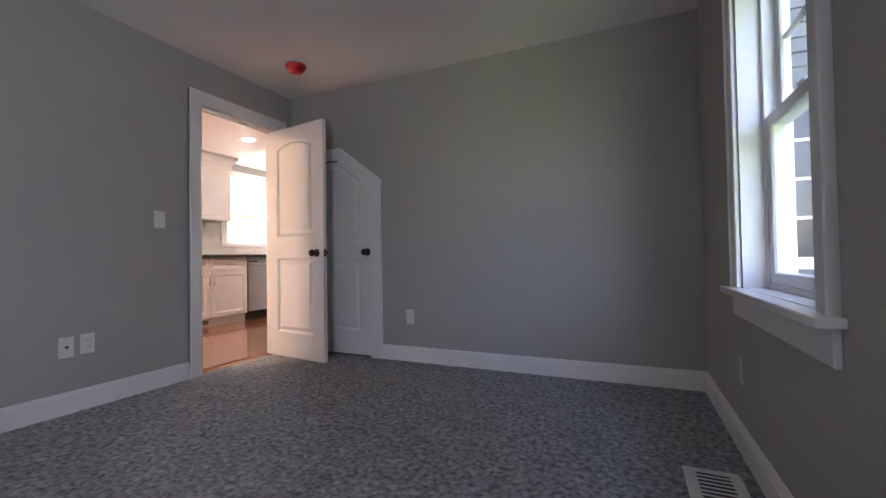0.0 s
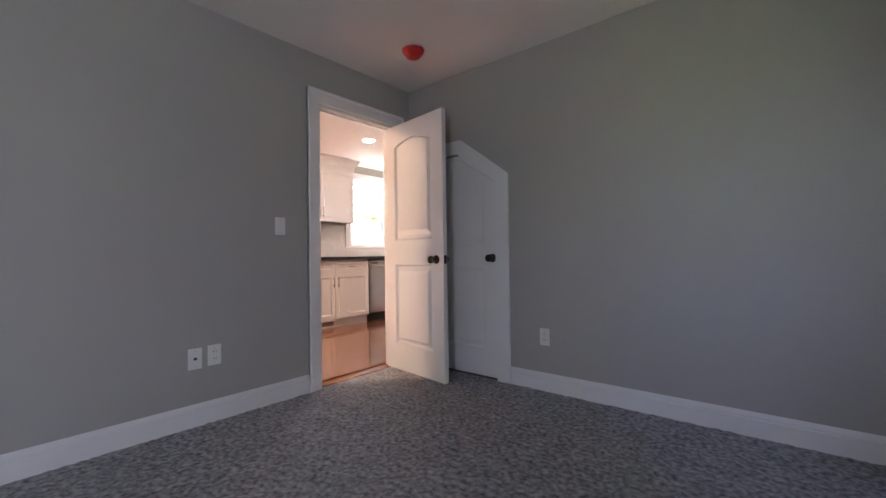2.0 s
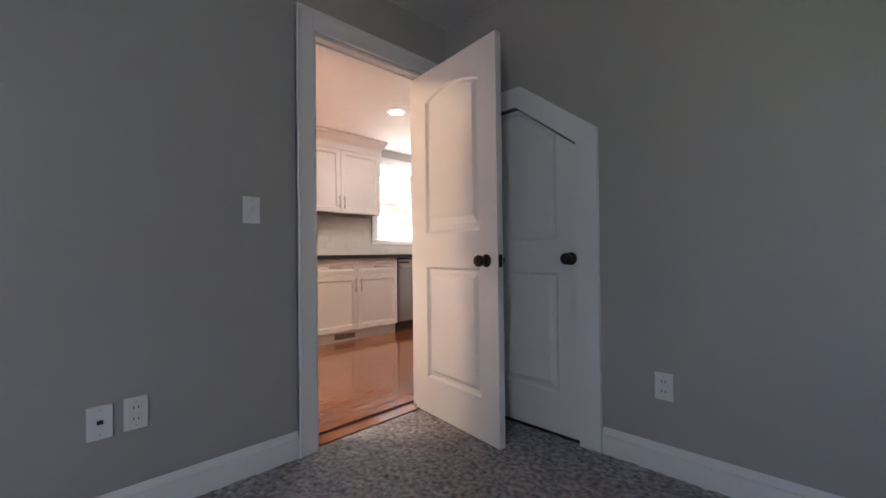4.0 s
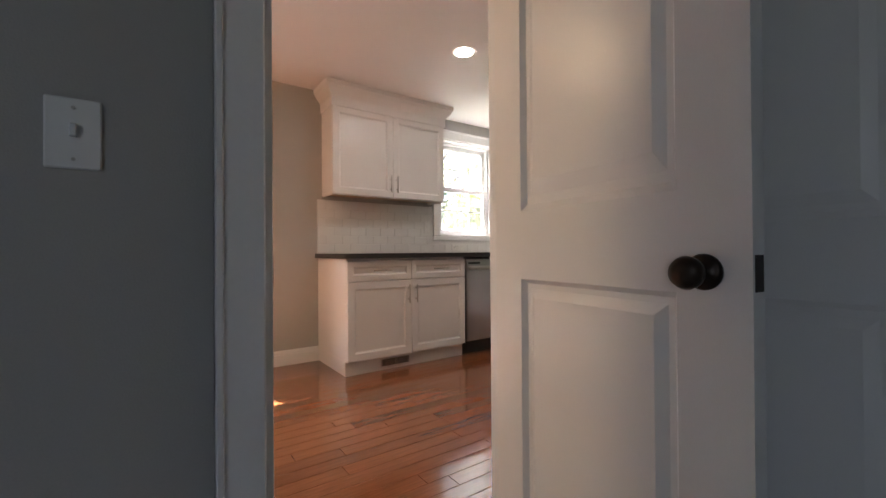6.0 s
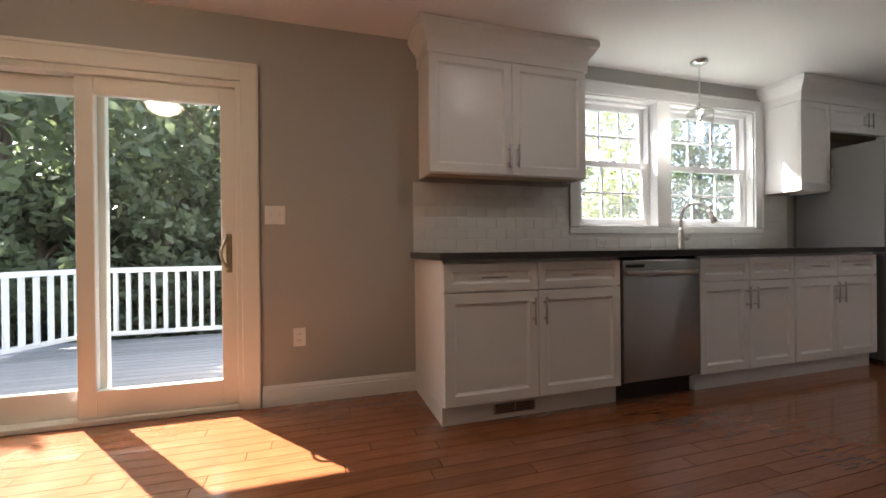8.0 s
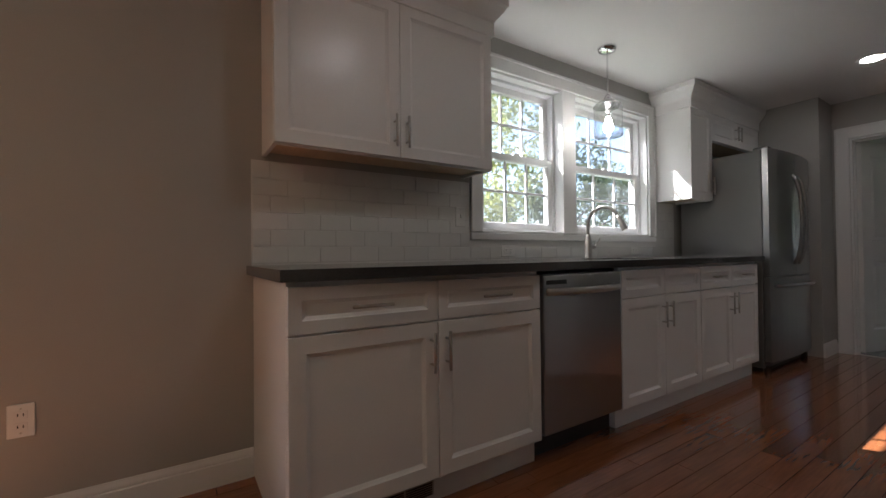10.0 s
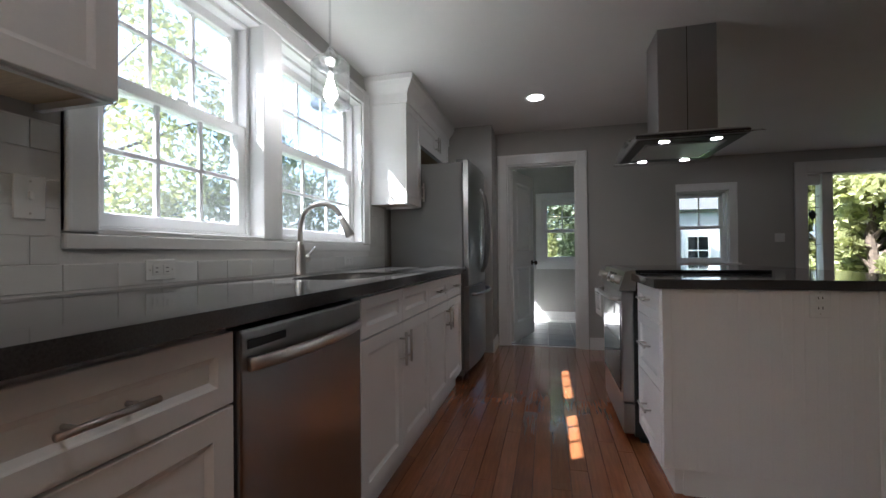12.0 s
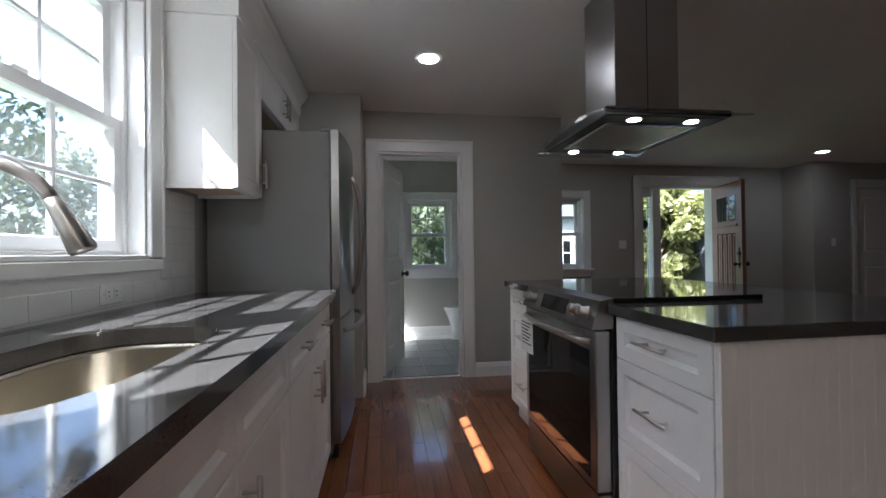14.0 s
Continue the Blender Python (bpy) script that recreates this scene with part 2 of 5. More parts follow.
def shaker(x0, x1, z0, z1, yb, yf, rail=0.057):
    """A framed front with a sunk panel; yb back, yf front (smaller y)."""
    g = 0.0015
    return loft([rect(x0, x1, z0, z1, yb, g), rect(x0, x1, z0, z1, yf + 0.002, g), rect(x0, x1, z0, z1, yf, g + 0.002),
                 rect(x0, x1, z0, z1, yf, rail), rect(x0, x1, z0, z1, yf + 0.004, rail + 0.004), rect(x0, x1, z0, z1, yf + 0.010, rail + 0.014)])


def bar_pull(parent, x, y, z, length, vertical, name="handle"):
    d = Vector((0, 0, 1)) if vertical else Vector((1, 0, 0))
    c = Vector((x, y - 0.032, z))
    bm = cyl(c - d * length / 2, c + d * length / 2, 0.006, 12)
    for s in (-1, 1):
        f = c + d * s * length * 0.3
        cyl(f, f + Vector((0, 0.033, 0)), 0.0045, 8, bm=bm)
    return part(name, bm, M_NICKEL, parent, "brushed nickel bar handle", True)


def wall_along(name, fixed, thick, a0, a1, z1, holes, along, label, material=None, z0=0.0):
    """A wall whose face lies at 'fixed' and whose body goes on by 'thick'. along: 'x' or 'y'. holes: (a, b, zlo, zhi)."""
    bm = bmesh.new()
    cuts = sorted({a0, a1, *(h[0] for h in holes), *(h[1] for h in holes)})
    lo, hi = min(fixed, fixed + thick), max(fixed, fixed + thick)

    def put(a, b, c, d):
        if d - c < 1e-4 or b - a < 1e-4:
            return
        if along == "x":
            box((a, lo, c), (b, hi, d), bm=bm)
        else:
            box((lo, a, c), (hi, b, d), bm=bm)
    for a, b in zip(cuts, cuts[1:]):
        here = sorted((h[2], h[3]) for h in holes if h[0] < (a + b) / 2 < h[1])
        z = z0
        for zl, zh in here:
            put(a, b, z, zl)
            z = zh
        put(a, b, z, z1)
    bmesh.ops.remove_doubles(bm, verts=bm.verts, dist=1e-5)
    return structure(name, bm, material or M_WALL, label, "wall")


def baseboard(p, q, inward):
    """From p to q along a wall; inward: unit vector into the room."""
    p, q, n = Vector((*p, 0)), Vector((*q, 0)), Vector((*inward, 0))
    prof = [(0.0, 0.0), (0.016, 0.0), (0.016, 0.088), (0.0145, 0.091), (0.009, 0.092), (0.009, 0.096), (0.012, 0.098), (0.011, 0.106), (0.006, 0.118), (0.004, 0.125), (0.0, 0.125)]
    bm = loft([[e + n * d + Vector((0, 0, z)) for d, z in prof] for e in (p, q)])
    return structure("baseboard", bm, M_TRIM, "white painted moulded baseboard", "baseboard")


def case_boards(parent, x0, x1, z0, z1, w, sill=False, proud=0.02, material=None):
    """Door or window casing round an opening, on a wall face at y=0 looking to -y."""
    mtl = material or M_TRIM
    for a, b in ((x0 - w, x0), (x1, x1 + w)):
        bm = box((a, -proud, z0), (b, 0.0, z1 + w), 0.004)
        o = a if a < x0 - 0.001 and b <= x0 + 0.001 else b - 0.014
        box((o, -proud - 0.008, z0), (o + 0.014, 0.0, z1 + w + 0.006), 0.003, bm=bm)
        part("side_casing", bm, mtl, parent)
    bm = box((x0, -proud - 0.001, z1), (x1, 0.0, z1 + w), 0.004)
    box((x0 - w + 0.014, -proud - 0.0085, z1 + w - 0.014), (x1 + w - 0.014, 0.0, z1 + w + 0.006), 0.003, bm=bm)
    part("head_casing", bm, mtl, parent)


def poly_inset(pts, d):
    c = [sum(p[i] for p in pts) / len(pts) for i in (0, 1)]
    w = max(p[0] for p in pts) - min(p[0] for p in pts)
    h = max(p[1] for p in pts) - min(p[1] for p in pts)
    return [(c[0] + (p[0] - c[0]) * (1 - 2 * d / w), c[1] + (p[1] - c[1]) * (1 - 2 * d / h)) for p in pts]


def moulded_leaf(outline, panels, th, depth=0.012):
    """A door leaf in the x-z plane from y=-th/2 to th/2 with raised and sunk panels on both faces."""
    bm = bmesh.new()
    for s in (-1, 1):
        y = s * th / 2
        edges = []
        loops = []
        for pts in [outline] + panels:
            vs = [bm.verts.new((x, y, z)) for x, z in pts]
            loops.append(vs)
            edges += [bm.edges.new((vs[i], vs[(i + 1) % len(vs)])) for i in range(len(vs))]
        bmesh.ops.triangle_fill(bm, use_beauty=True, use_dissolve=False, edges=edges, normal=(0, s, 0))
        for vs, pts in zip(loops[1:], panels):
            prev = vs
            for d, dep in ((0.012, depth), (0.026, depth), (0.05, depth * 0.25)):
                cur = [bm.verts.new((x, y - s * dep, z)) for x, z in poly_inset(pts, d)]
                for i in range(len(cur)):
                    bm.faces.new((prev[i], prev[(i + 1) % len(cur)], cur[(i + 1) % len(cur)], cur[i]))
                prev = cur
            bm.faces.new(prev)
        if s < 0:
            first = loops[0]
        else:
            for i in range(len(first)):
                bm.faces.new((first[i], first[(i + 1) % len(first)], loops[0][(i + 1) % len(first)], loops[0][i]))
    return bm


def arch_panel(x0, x1, z0, z1, rise, n=10):
    pts = [(x0, z0), (x1, z0)]
    for i in range(n + 1):
        u = 1 - i / n
        pts.append((x0 + (x1 - x0) * u, z1 - rise + rise * math.sin(math.pi * u) ** 0.8))
    return pts


def rect_panel(x0, x1, z0, z1):
    return [(x0, z0), (x1, z0), (x1, z1), (x0, z1)]


def knob_pair(parent, x, z, th):
    for s in (-1, 1):
        m = pose(x, s * th / 2, z, 90 if s < 0 else -90)
        part("knob", lathe([(0.032, 0.0), (0.032, 0.005), (0.026, 0.009), (0.012, 0.012), (0.011, 0.03), (0.016, 0.035), (0.027, 0.043), (0.029, 0.055), (0.024, 0.066), (0.012, 0.071), (0.0, 0.072)], 24, m), M_BRONZE, parent, "dark bronze door knob", True)


def plate(m, kind, label, category):
    """A wall plate at the wall face looking to -y; kind: outlet, switch, double, jack or blank."""
    w = 0.118 if kind == "double" else 0.072
    t = thing("wall_switch" if kind in ("switch", "double") else "wall_outlet", m, label, category, kind="thing")
    part("cover_plate", box((-w / 2, -0.006, -0.058), (w / 2, 0, 0.058), 0.004), M_PLATE, t)
    if kind == "outlet":
        for z in (-0.02, 0.02):
            f = part("socket", box((-0.017, -0.008, z - 0.014), (0.017, -0.005, z + 0.014), 0.004), M_PLATE, t)
            for x in (-0.007, 0.007):
                part("slot", box((x - 0.0015, -0.0087, z - 0.004), (x + 0.0015, -0.0075, z + 0.006)), M_SLOT, f)
    elif kind in ("switch", "double"):
        for x in ((-0.024, 0.024) if kind == "double" else (0,)):
            bm = box((x - 0.005, -0.014, -0.006), (x + 0.005, -0.005, 0.016), 0.002)
            part("toggle", bm, M_PLATE, t)
    elif kind == "jack":
        part("socket", box((-0.009, -0.008, -0.007), (0.009, -0.005, 0.007), 0.002), M_SLOT, t)
    for z in (-0.042, 0.042):
        part("screw", cyl((0, -0.0072, z), (0, -0.005, z), 0.003, 8), M_NICKEL, t)
    return t

# ---- the plan ----
W, N, BN, BD, BE = -5.40, 8.105, 3.081, -2.74, 0.584   # faces: kitchen west, kitchen north, bedroom north, bedroom door wall, bedroom east
CK, CB = 2.355, 2.37                                    # ceiling heights
N2 = 10.0                                               # north face of the living room
KE = -2.86                                              # kitchen side of the bedroom door wall
S0, SB = -1.6, -2.4                                     # south ends
EAST = 3.4
KDOOR = (2.16, 2.90)                                  # bedroom door opening along y
PATIO = (0.55, 2.095)
WIN = (4.452, 6.29)

wall_along("wall_west", W, -0.16, S0, 8.225, CK, [(PATIO[0], PATIO[1], 0.0, 1.965), (WIN[0], WIN[1], 1.106, 2.14)], "y", "warm grey painted kitchen wall with window and patio door")
wall_along("wall_kitchen_north", N, 0.12, W, -2.82, CK, [(-4.51, -3.765, 0.0, 2.0)], "x", "grey painted kitchen end wall with bathroom door")
wall_along("wall_bath_east", -2.82, -0.12, 8.225, N2, CK, [], "y", "grey painted partition beside the living room")
wall_along("wall_north", N2, 0.16, W - 0.16, 1.78, CK, [(-4.16, -3.55, 0.885, 1.835), (-2.30, -1.64, 0.86, 1.87), (-0.73, 0.72, 0.0, 2.06)], "x", "grey painted front wall with entry door and windows")
wall_along("wall_bath_west", W, -0.16, 8.225, N2, CK, [(8.7, 9.5, 0.8, 1.95)], "y", "pale bathroom wall", M_BATHWALL)
wall_along("wall_entry_side", 1.62, 0.12, 9.54, N2, CK, [], "y", "grey painted short wall beside the entry")
wall_along("wall_entry_closet", 9.54, 0.12, 1.74, EAST, CK, [(2.34, 3.1, 0.0, 2.0)], "x", "grey painted wall with hall door")
wall_along("wall_hall_end", 10.4, 0.1, 1.78, EAST, CK, [], "x", "grey wall behind the hall door")
wall_along("wall_east", EAST, 0.12, 4.1, 10.5, CK, [], "y", "grey painted far wall of the living room")
wall_along("wall_living_south", 4.1, -0.12, KE, EAST + 0.12, CK, [], "x", "grey painted wall beside the stairs")
wall_along("wall_bedroom_door", BD, -0.12, SB, 4.1 - 0.12, CB, [(KDOOR[0], KDOOR[1], 0.0, 2.02)], "y", "grey painted bedroom wall with open door")
wall_along("wall_bedroom_north", BN, 0.12, BD, BE + 0.16, CB, [(-2.56, -1.85, 0.0, 1.73)], "x", "grey painted bedroom wall with small closet door")
wall_along("wall_bedroom_east", BE, 0.16, SB, BN, CB, [(1.405, 2.185, 0.70, 2.05), (-2.095, -1.305, 0.70, 2.05)], "y", "grey painted bedroom wall with its window and an added rear window")
wall_along("wall_bedroom_south", SB, -0.16, BD - 0.12, BE + 0.16, CB, [], "x", "grey painted bedroom wall behind the camera")
wall_along("wall_south", S0, -0.16, W - 0.16, KE, CK, [], "x", "grey painted dining end wall")

structure("ceiling_kitchen", box((W - 0.16, S0 - 0.16, CK), (KE, 4.1, CK + 0.15)), M_CEIL, "white painted kitchen ceiling", "ceiling")
structure("ceiling_living", box((W - 0.16, 4.1, CK), (EAST + 0.12, 10.5, CK + 0.15)), M_CEIL, "white painted living room ceiling", "ceiling")
structure("ceiling_bedroom", box((KE + 0.12, SB - 0.16, CB), (BE + 0.16, BN + 0.12, CB + 0.15)), M_CEIL, "white painted bedroom ceiling", "ceiling")


def carpet_floor():
    bm = bmesh.new()
    nx, ny = 150, 240
    x0, x1, y0, y1 = BD - 0.02, BE, SB, BN
    vs = [[bm.verts.new((x0 + (x1 - x0) * i / nx, y0 + (y1 - y0) * j / ny, 0.004 + 0.005 * noise.noise(Vector((i * 1.37, j * 1.37, 0))) + random.uniform(-0.002, 0.002))) for j in range(ny + 1)] for i in range(nx + 1)]
    for i in range(nx):
        for j in range(ny):
            bm.faces.new((vs[i][j], vs[i + 1][j], vs[i + 1][j + 1], vs[i][j + 1]))
    return structure("floor_bedroom", bm, M_CARPET, "speckled grey low pile carpet", "carpet")


carpet_floor()
structure("floor_bedroom_base", box((KE, SB - 0.16, -0.2), (BE + 0.16, BN + 0.12, -0.012)), M_GAP, "subfloor under the carpet", "floor")
floor_wood = structure("floor_wood", box((W - 0.16, S0 - 0.16, -0.2), (KE, 4.1, -0.012)), M_GAP, "glossy reddish hardwood strip floor", "floor")
structure("floor_living_base", box((W - 0.16, 4.1, -0.2), (EAST + 0.12, 10.5, -0.012)), M_GAP, "subfloor under the hardwood boards", "floor")
structure("threshold", box((KE, KDOOR[0], -0.012), (BD - 0.035, KDOOR[1], 0.004), 0.003), M_THRESH, "oak threshold between hardwood and carpet", "threshold")

for p, q, n in (((BD, SB), (BD, KDOOR[0] - 0.09), (1, 0)), ((-1.74, BN), (BE, BN), (0, -1)), ((BE, BN), (BE, SB), (-1, 0)),
                ((W, PATIO[1] + 0.105), (W, 3.15), (1, 0)), ((-3.655, N), (-2.82, N), (0, -1)), ((-2.82, N), (-2.82, N2), (1, 0)),
                ((-2.82, N2), (-0.885, N2), (0, -1)), ((1.0, N2), (1.62, N2), (0, -1)), ((1.62, N2), (1.62, 9.54), (-1, 0)), ((1.62, 9.54), (2.24, 9.54), (0, -1)), ((3.2, 9.54), (EAST, 9.54), (0, -1)),
                ((W, S0), (W, PATIO[0] - 0.105), (1, 0))):
    baseboard(p, q, n)
structure("chase", box((W, 7.74, 0), (-4.632, N, CK)), M_WALL, "grey painted boxed column beside the fridge", "column")
baseboard((-4.632, 7.74), (-4.632, N), (1, 0))


# ---- doors ----
def door_frame(name, m, x0, x1, z1, depth, label, w=0.10, both=True):
    f = thing(name, m, label, "door frame", kind="structure")
    case_boards(f, x0, x1, 0.0, z1, w)
    if both:
        far = new("far_casing", None)
        far.parent = f
        far.matrix_basis = pose(0, depth, 0, 0, 0, 180)
        case_boards(far, -x1, -x0, 0.0, z1, w)
    for a, b in ((x0, x0 + 0.018), (x1 - 0.018, x1)):
        bm = box((a, 0.0, 0.0), (b, depth, z1 - 0.018), 0.002)
        c = (a + 0.018, a + 0.028) if a == x0 else (b - 0.028, b - 0.018)
        box((c[0], 0.045, 0.0), (c[1], 0.08, z1 - 0.018), 0.002, bm=bm)
        part("jamb", bm, M_TRIM, f)
    bm = box((x0, 0.0, z1 - 0.018), (x1, depth, z1), 0.002)
    box((x0 + 0.018, 0.045, z1 - 0.03), (x1 - 0.018, 0.08, z1 - 0.018), 0.002, bm=bm)
    part("head_jamb", bm, M_TRIM, f)
    return f


def two_panel_door(name, m, w, h, label, arch=True, knob_side=1, latch=True, th=0.036, hs=0.125):
    d = thing(name, m, label, "door")
    z0 = 0.012
    top = arch_panel(hs, w - 0.125, 1.05, h - 0.13, 0.05) if arch else rect_panel(hs, w - 0.125, 1.05, h - 0.13)
    part("leaf", moulded_leaf([(0, z0), (w, z0), (w, h), (0, h)], [top, rect_panel(hs, w - 0.125, 0.22, 0.86)], th, 0.015), M_DOOR, d)
    knob_pair(d, w - 0.075, 0.9, th)
    if latch:
        part("latch_plate", box((w - 0.0015, -0.012, 0.87), (w + 0.0015, 0.012, 0.93)), M_BRONZE, d, "dark bronze latch plate")
    for z in (0.2, 1.0, h - 0.2):
        part("hinge", cyl((-0.006, th / 2 + 0.006, z - 0.045), (-0.006, th / 2 + 0.006, z + 0.045), 0.006, 10), M_BRONZE, d, "dark bronze hinge")
    return d


# bedroom door: casing faces the bedroom, local x runs along world y
door_frame("door_frame_bedroom", pose(BD, 0, 0, 0, 0, 90), KDOOR[0], KDOOR[1], 2.02, 0.12, "white painted casing and jamb of the bedroom door", w=0.09)
fr = thing("strike_plate", pose(BD - 0.03, KDOOR[0] + 0.0195, 0.9), "dark bronze strike plate let into the door jamb", "strike plate")
part("lip", box((-0.018, -0.001, -0.035), (0.018, 0.002, 0.035), 0.001), M_BRONZE, fr)
part("hole", box((-0.008, 0.0015, -0.012), (0.008, 0.0026, 0.012)), M_SLOT, fr)
hinge = Vector((-2.784, 2.862, 0))
two_panel_door("bedroom_door", pose(hinge.x, hinge.y, 0, 0, 0, -7.5), 0.70, 1.995, "white two panel moulded door with arched top panel, standing open", hs=0.12)


def closet_door():
    # sloped top under the stairs
    f = thing("door_frame_closet", pose(0, BN, 0), "white painted casing of the small closet door with clipped corner", "door frame", kind="structure")
    w = 0.105
    xl, xp, xr, zp, zr = -2.56, -2.20, -1.85, 1.73, 1.47
    part("side_casing", box((xl - w, -0.02, 0), (xl, 0, zp + w), 0.004), M_TRIM, f)
    part("side_casing", loft([[(xr, y, 0), (xr + w, y, 0), (xr + w, y, zr + 0.05), (xr, y, zr)] for y in (-0.02, 0)]), M_TRIM, f)
    part("head_casing", loft([[(xl, y, zp), (xp, y, zp), (xp + 0.035, y, zp + w), (xl, y, zp + w)] for y in (-0.02, 0)]), M_TRIM, f)
    part("slope_casing", loft([[(xp, y, zp), (xr, y, zr), (xr + w, y, zr + 0.05), (xp + 0.035, y, zp + w)] for y in (-0.02, 0)]), M_TRIM, f)
    d = thing("closet_door", pose(0, BN + 0.034, 0), "white two panel closet door with sloped top corner, shut", "door")
    g = 0.009
    out = [(xl + g, 0.012), (xr - g, 0.012), (xr - g, zr - g), (xp, zp - g), (xl + g, zp - g)]
    a, b = xl + 0.125, xr - 0.125
    upper = [(a, 1.0), (b, 1.0), (b, zr + 0.065), (xp, zp - 0.03), (a, zp - 0.03)]
    part("leaf", moulded_leaf(out, [upper, rect_panel(a, b, 0.22, 0.83)], 0.036, 0.006), M_DOOR, d)
    knob_pair(d, xr - 0.05, 0.905, 0.036)
    part("latch_plate", box((xr - g - 0.001, -0.03, 0.87), (xr - 0.001, -0.019, 0.94)), M_BRONZE, d)


closet_door()
# the wall over the closet door, cut to its slope
structure("wall_closet_corner", loft([[(-2.20, y, 1.7295), (-1.8505, y, 1.47), (-1.8505, y, 1.7295)] for y in (BN + 0.0005, BN + 0.12)]), M_WALL, "grey painted wall corner over the closet door", "wall")
structure("wall_closet_back", box((-2.62, BN + 0.121, 0), (-1.79, BN + 0.14, 1.9)), M_WALL, "dark wall behind the closet door", "wall")

door_frame("door_frame_bath", pose(0, N, 0), -4.51, -3.765, 2.0, 0.12, "white painted casing of the bathroom door")
bh, bf = Vector((-4.475, N + 0.125, 0)), Vector((-4.27, 8.90, 0))
two_panel_door("bathroom_door", pose(bh.x, bh.y, 0, 0, 0, math.degrees(math.atan2(bf.y - bh.y, bf.x - bh.x))), 0.70, 1.975, "white two panel door standing open into the bathroom", arch=False)
door_frame("door_frame_hall", pose(0, 9.54, 0), 2.34, 3.1, 2.0, 0.12, "white painted casing of a hall door", both=False)
two_panel_door("hall_door", pose(2.36, 9.58, 0, 0, 0, 0), 0.72, 1.975, "white two panel hall door, shut", arch=False)


# ---- windows ----
def sash(parent, x0, x1, z0, z1, y, cols, rows, name, glass):
    s = part(name, loft([rect(x0, x1, z0, z1, y + 0.032), rect(x0, x1, z0, z1, y), rect(x0, x1, z0, z1, y, 0.042), rect(x0, x1, z0, z1, y + 0.008, 0.046), rect(x0, x1, z0, z1, y + 0.032, 0.046)], cap0=False, cap1=False), M_VINYL, parent)
    p = part("pane", box((x0 + 0.044, y + 0.016, z0 + 0.044), (x1 - 0.044, y + 0.020, z1 - 0.044)), glass, s)
    p.visible_shadow = False
    a0, a1, b0, b1 = x0 + 0.046, x1 - 0.046, z0 + 0.046, z1 - 0.046
    for i in range(1, cols):
        x = a0 + (a1 - a0) * i / cols
        part("muntin", box((x - 0.009, y + 0.009, b0), (x + 0.009, y + 0.027, b1), 0.003), M_VINYL, s)
    for i in range(1, rows):
        z = b0 + (b1 - b0) * i / rows
        part("muntin", box((a0, y + 0.0095, z - 0.009), (a1, y + 0.0265, z + 0.009), 0.003), M_VINYL, s)
    return s


def hung_unit(parent, x0, x1, z0, z1, y, cols, rows, meet=0.5, lowgrid=True, glass=None):
    zm = z0 + (z1 - z0) * meet
    fr = 0.022
    for a, b in ((x0, x0 + fr), (x1 - fr, x1)):
        part("side_track", box((a, y - 0.01, z0), (b, y + 0.085, z1), 0.003), M_VINYL, parent)
    part("head_track", box((x0 + fr, y - 0.01, z1 - fr), (x1 - fr, y + 0.085, z1), 0.003), M_VINYL, parent)
    part("sill_track", box((x0 + fr, y - 0.01, z0), (x1 - fr, y + 0.085, z0 + fr), 0.003), M_VINYL, parent)
    s = sash(parent, x0 + fr, x1 - fr, z0 + fr, zm + 0.02, y, cols if lowgrid else 1, rows if lowgrid else 1, "lower_sash", glass)
    part("sash_lock", box(((x0 + x1) / 2 - 0.03, y - 0.004, zm + 0.02), ((x0 + x1) / 2 + 0.03, y + 0.02, zm + 0.034), 0.004), M_VINYL, s)
    sash(parent, x0 + fr, x1 - fr, zm - 0.02, z1 - fr, y + 0.038, cols, rows, "upper_sash", glass)


def window(name, m, units, x0, x1, z0, z1, wallth, label, w=0.09, setback=0.07, stool=True, cols=3, rows=2, lowgrid=True, horn=0.03, glass=M_GLASS):
    f = thing(name, m, label, "window", kind="structure")
    case_boards(f, x0, x1, z0, z1, w)
    for a, b in ((x0, x0 + 0.012), (x1 - 0.012, x1)):
        part("reveal", box((a, 0.0, z0), (b, wallth, z1), 0.0), M_TRIM, f)
    part("head_reveal", box((x0 + 0.012, 0.0, z1 - 0.012), (x1 - 0.012, wallth, z1)), M_TRIM, f)
    if stool:
        part("sill", box((x0 - w - horn, -0.06, z0 - 0.022), (x1 + w + horn, -0.0005, z0 + 0.005), 0.006), M_TRIM, f)
        part("inner_sill", box((x0 + 0.012, -0.0004, z0 - 0.004), (x1 - 0.012, setback - 0.01, z0 + 0.005)), M_TRIM, f)
        part("apron", box((x0 - w, -0.018, z0 - 0.115), (x1 + w, 0, z0 - 0.022), 0.004), M_TRIM, f)
    else:
        part("sill", box((x0, -0.012, z0 - 0.006), (x1, setback, z0 + 0.012), 0.003), M_TRIM, f)
        part("apron", box((x0 - w, -0.02, z0 - 0.052), (x1 + w, 0, z0 - 0.006), 0.004), M_TRIM, f)
    part("outer_sill", box((x0, setback, z0 - 0.01), (x1, wallth + 0.03, z0 + 0.01)), M_TRIM, f)
    for i, (a, b) in enumerate(units):
        hung_unit(f, a, b, z0 + 0.004, z1 - 0.012, setback, cols, rows, lowgrid=lowgrid, glass=glass)
        if i:
            part("mullion", box((units[i - 1][1], -0.02, z0), (a, wallth, z1), 0.004), M_TRIM, f)
    return f


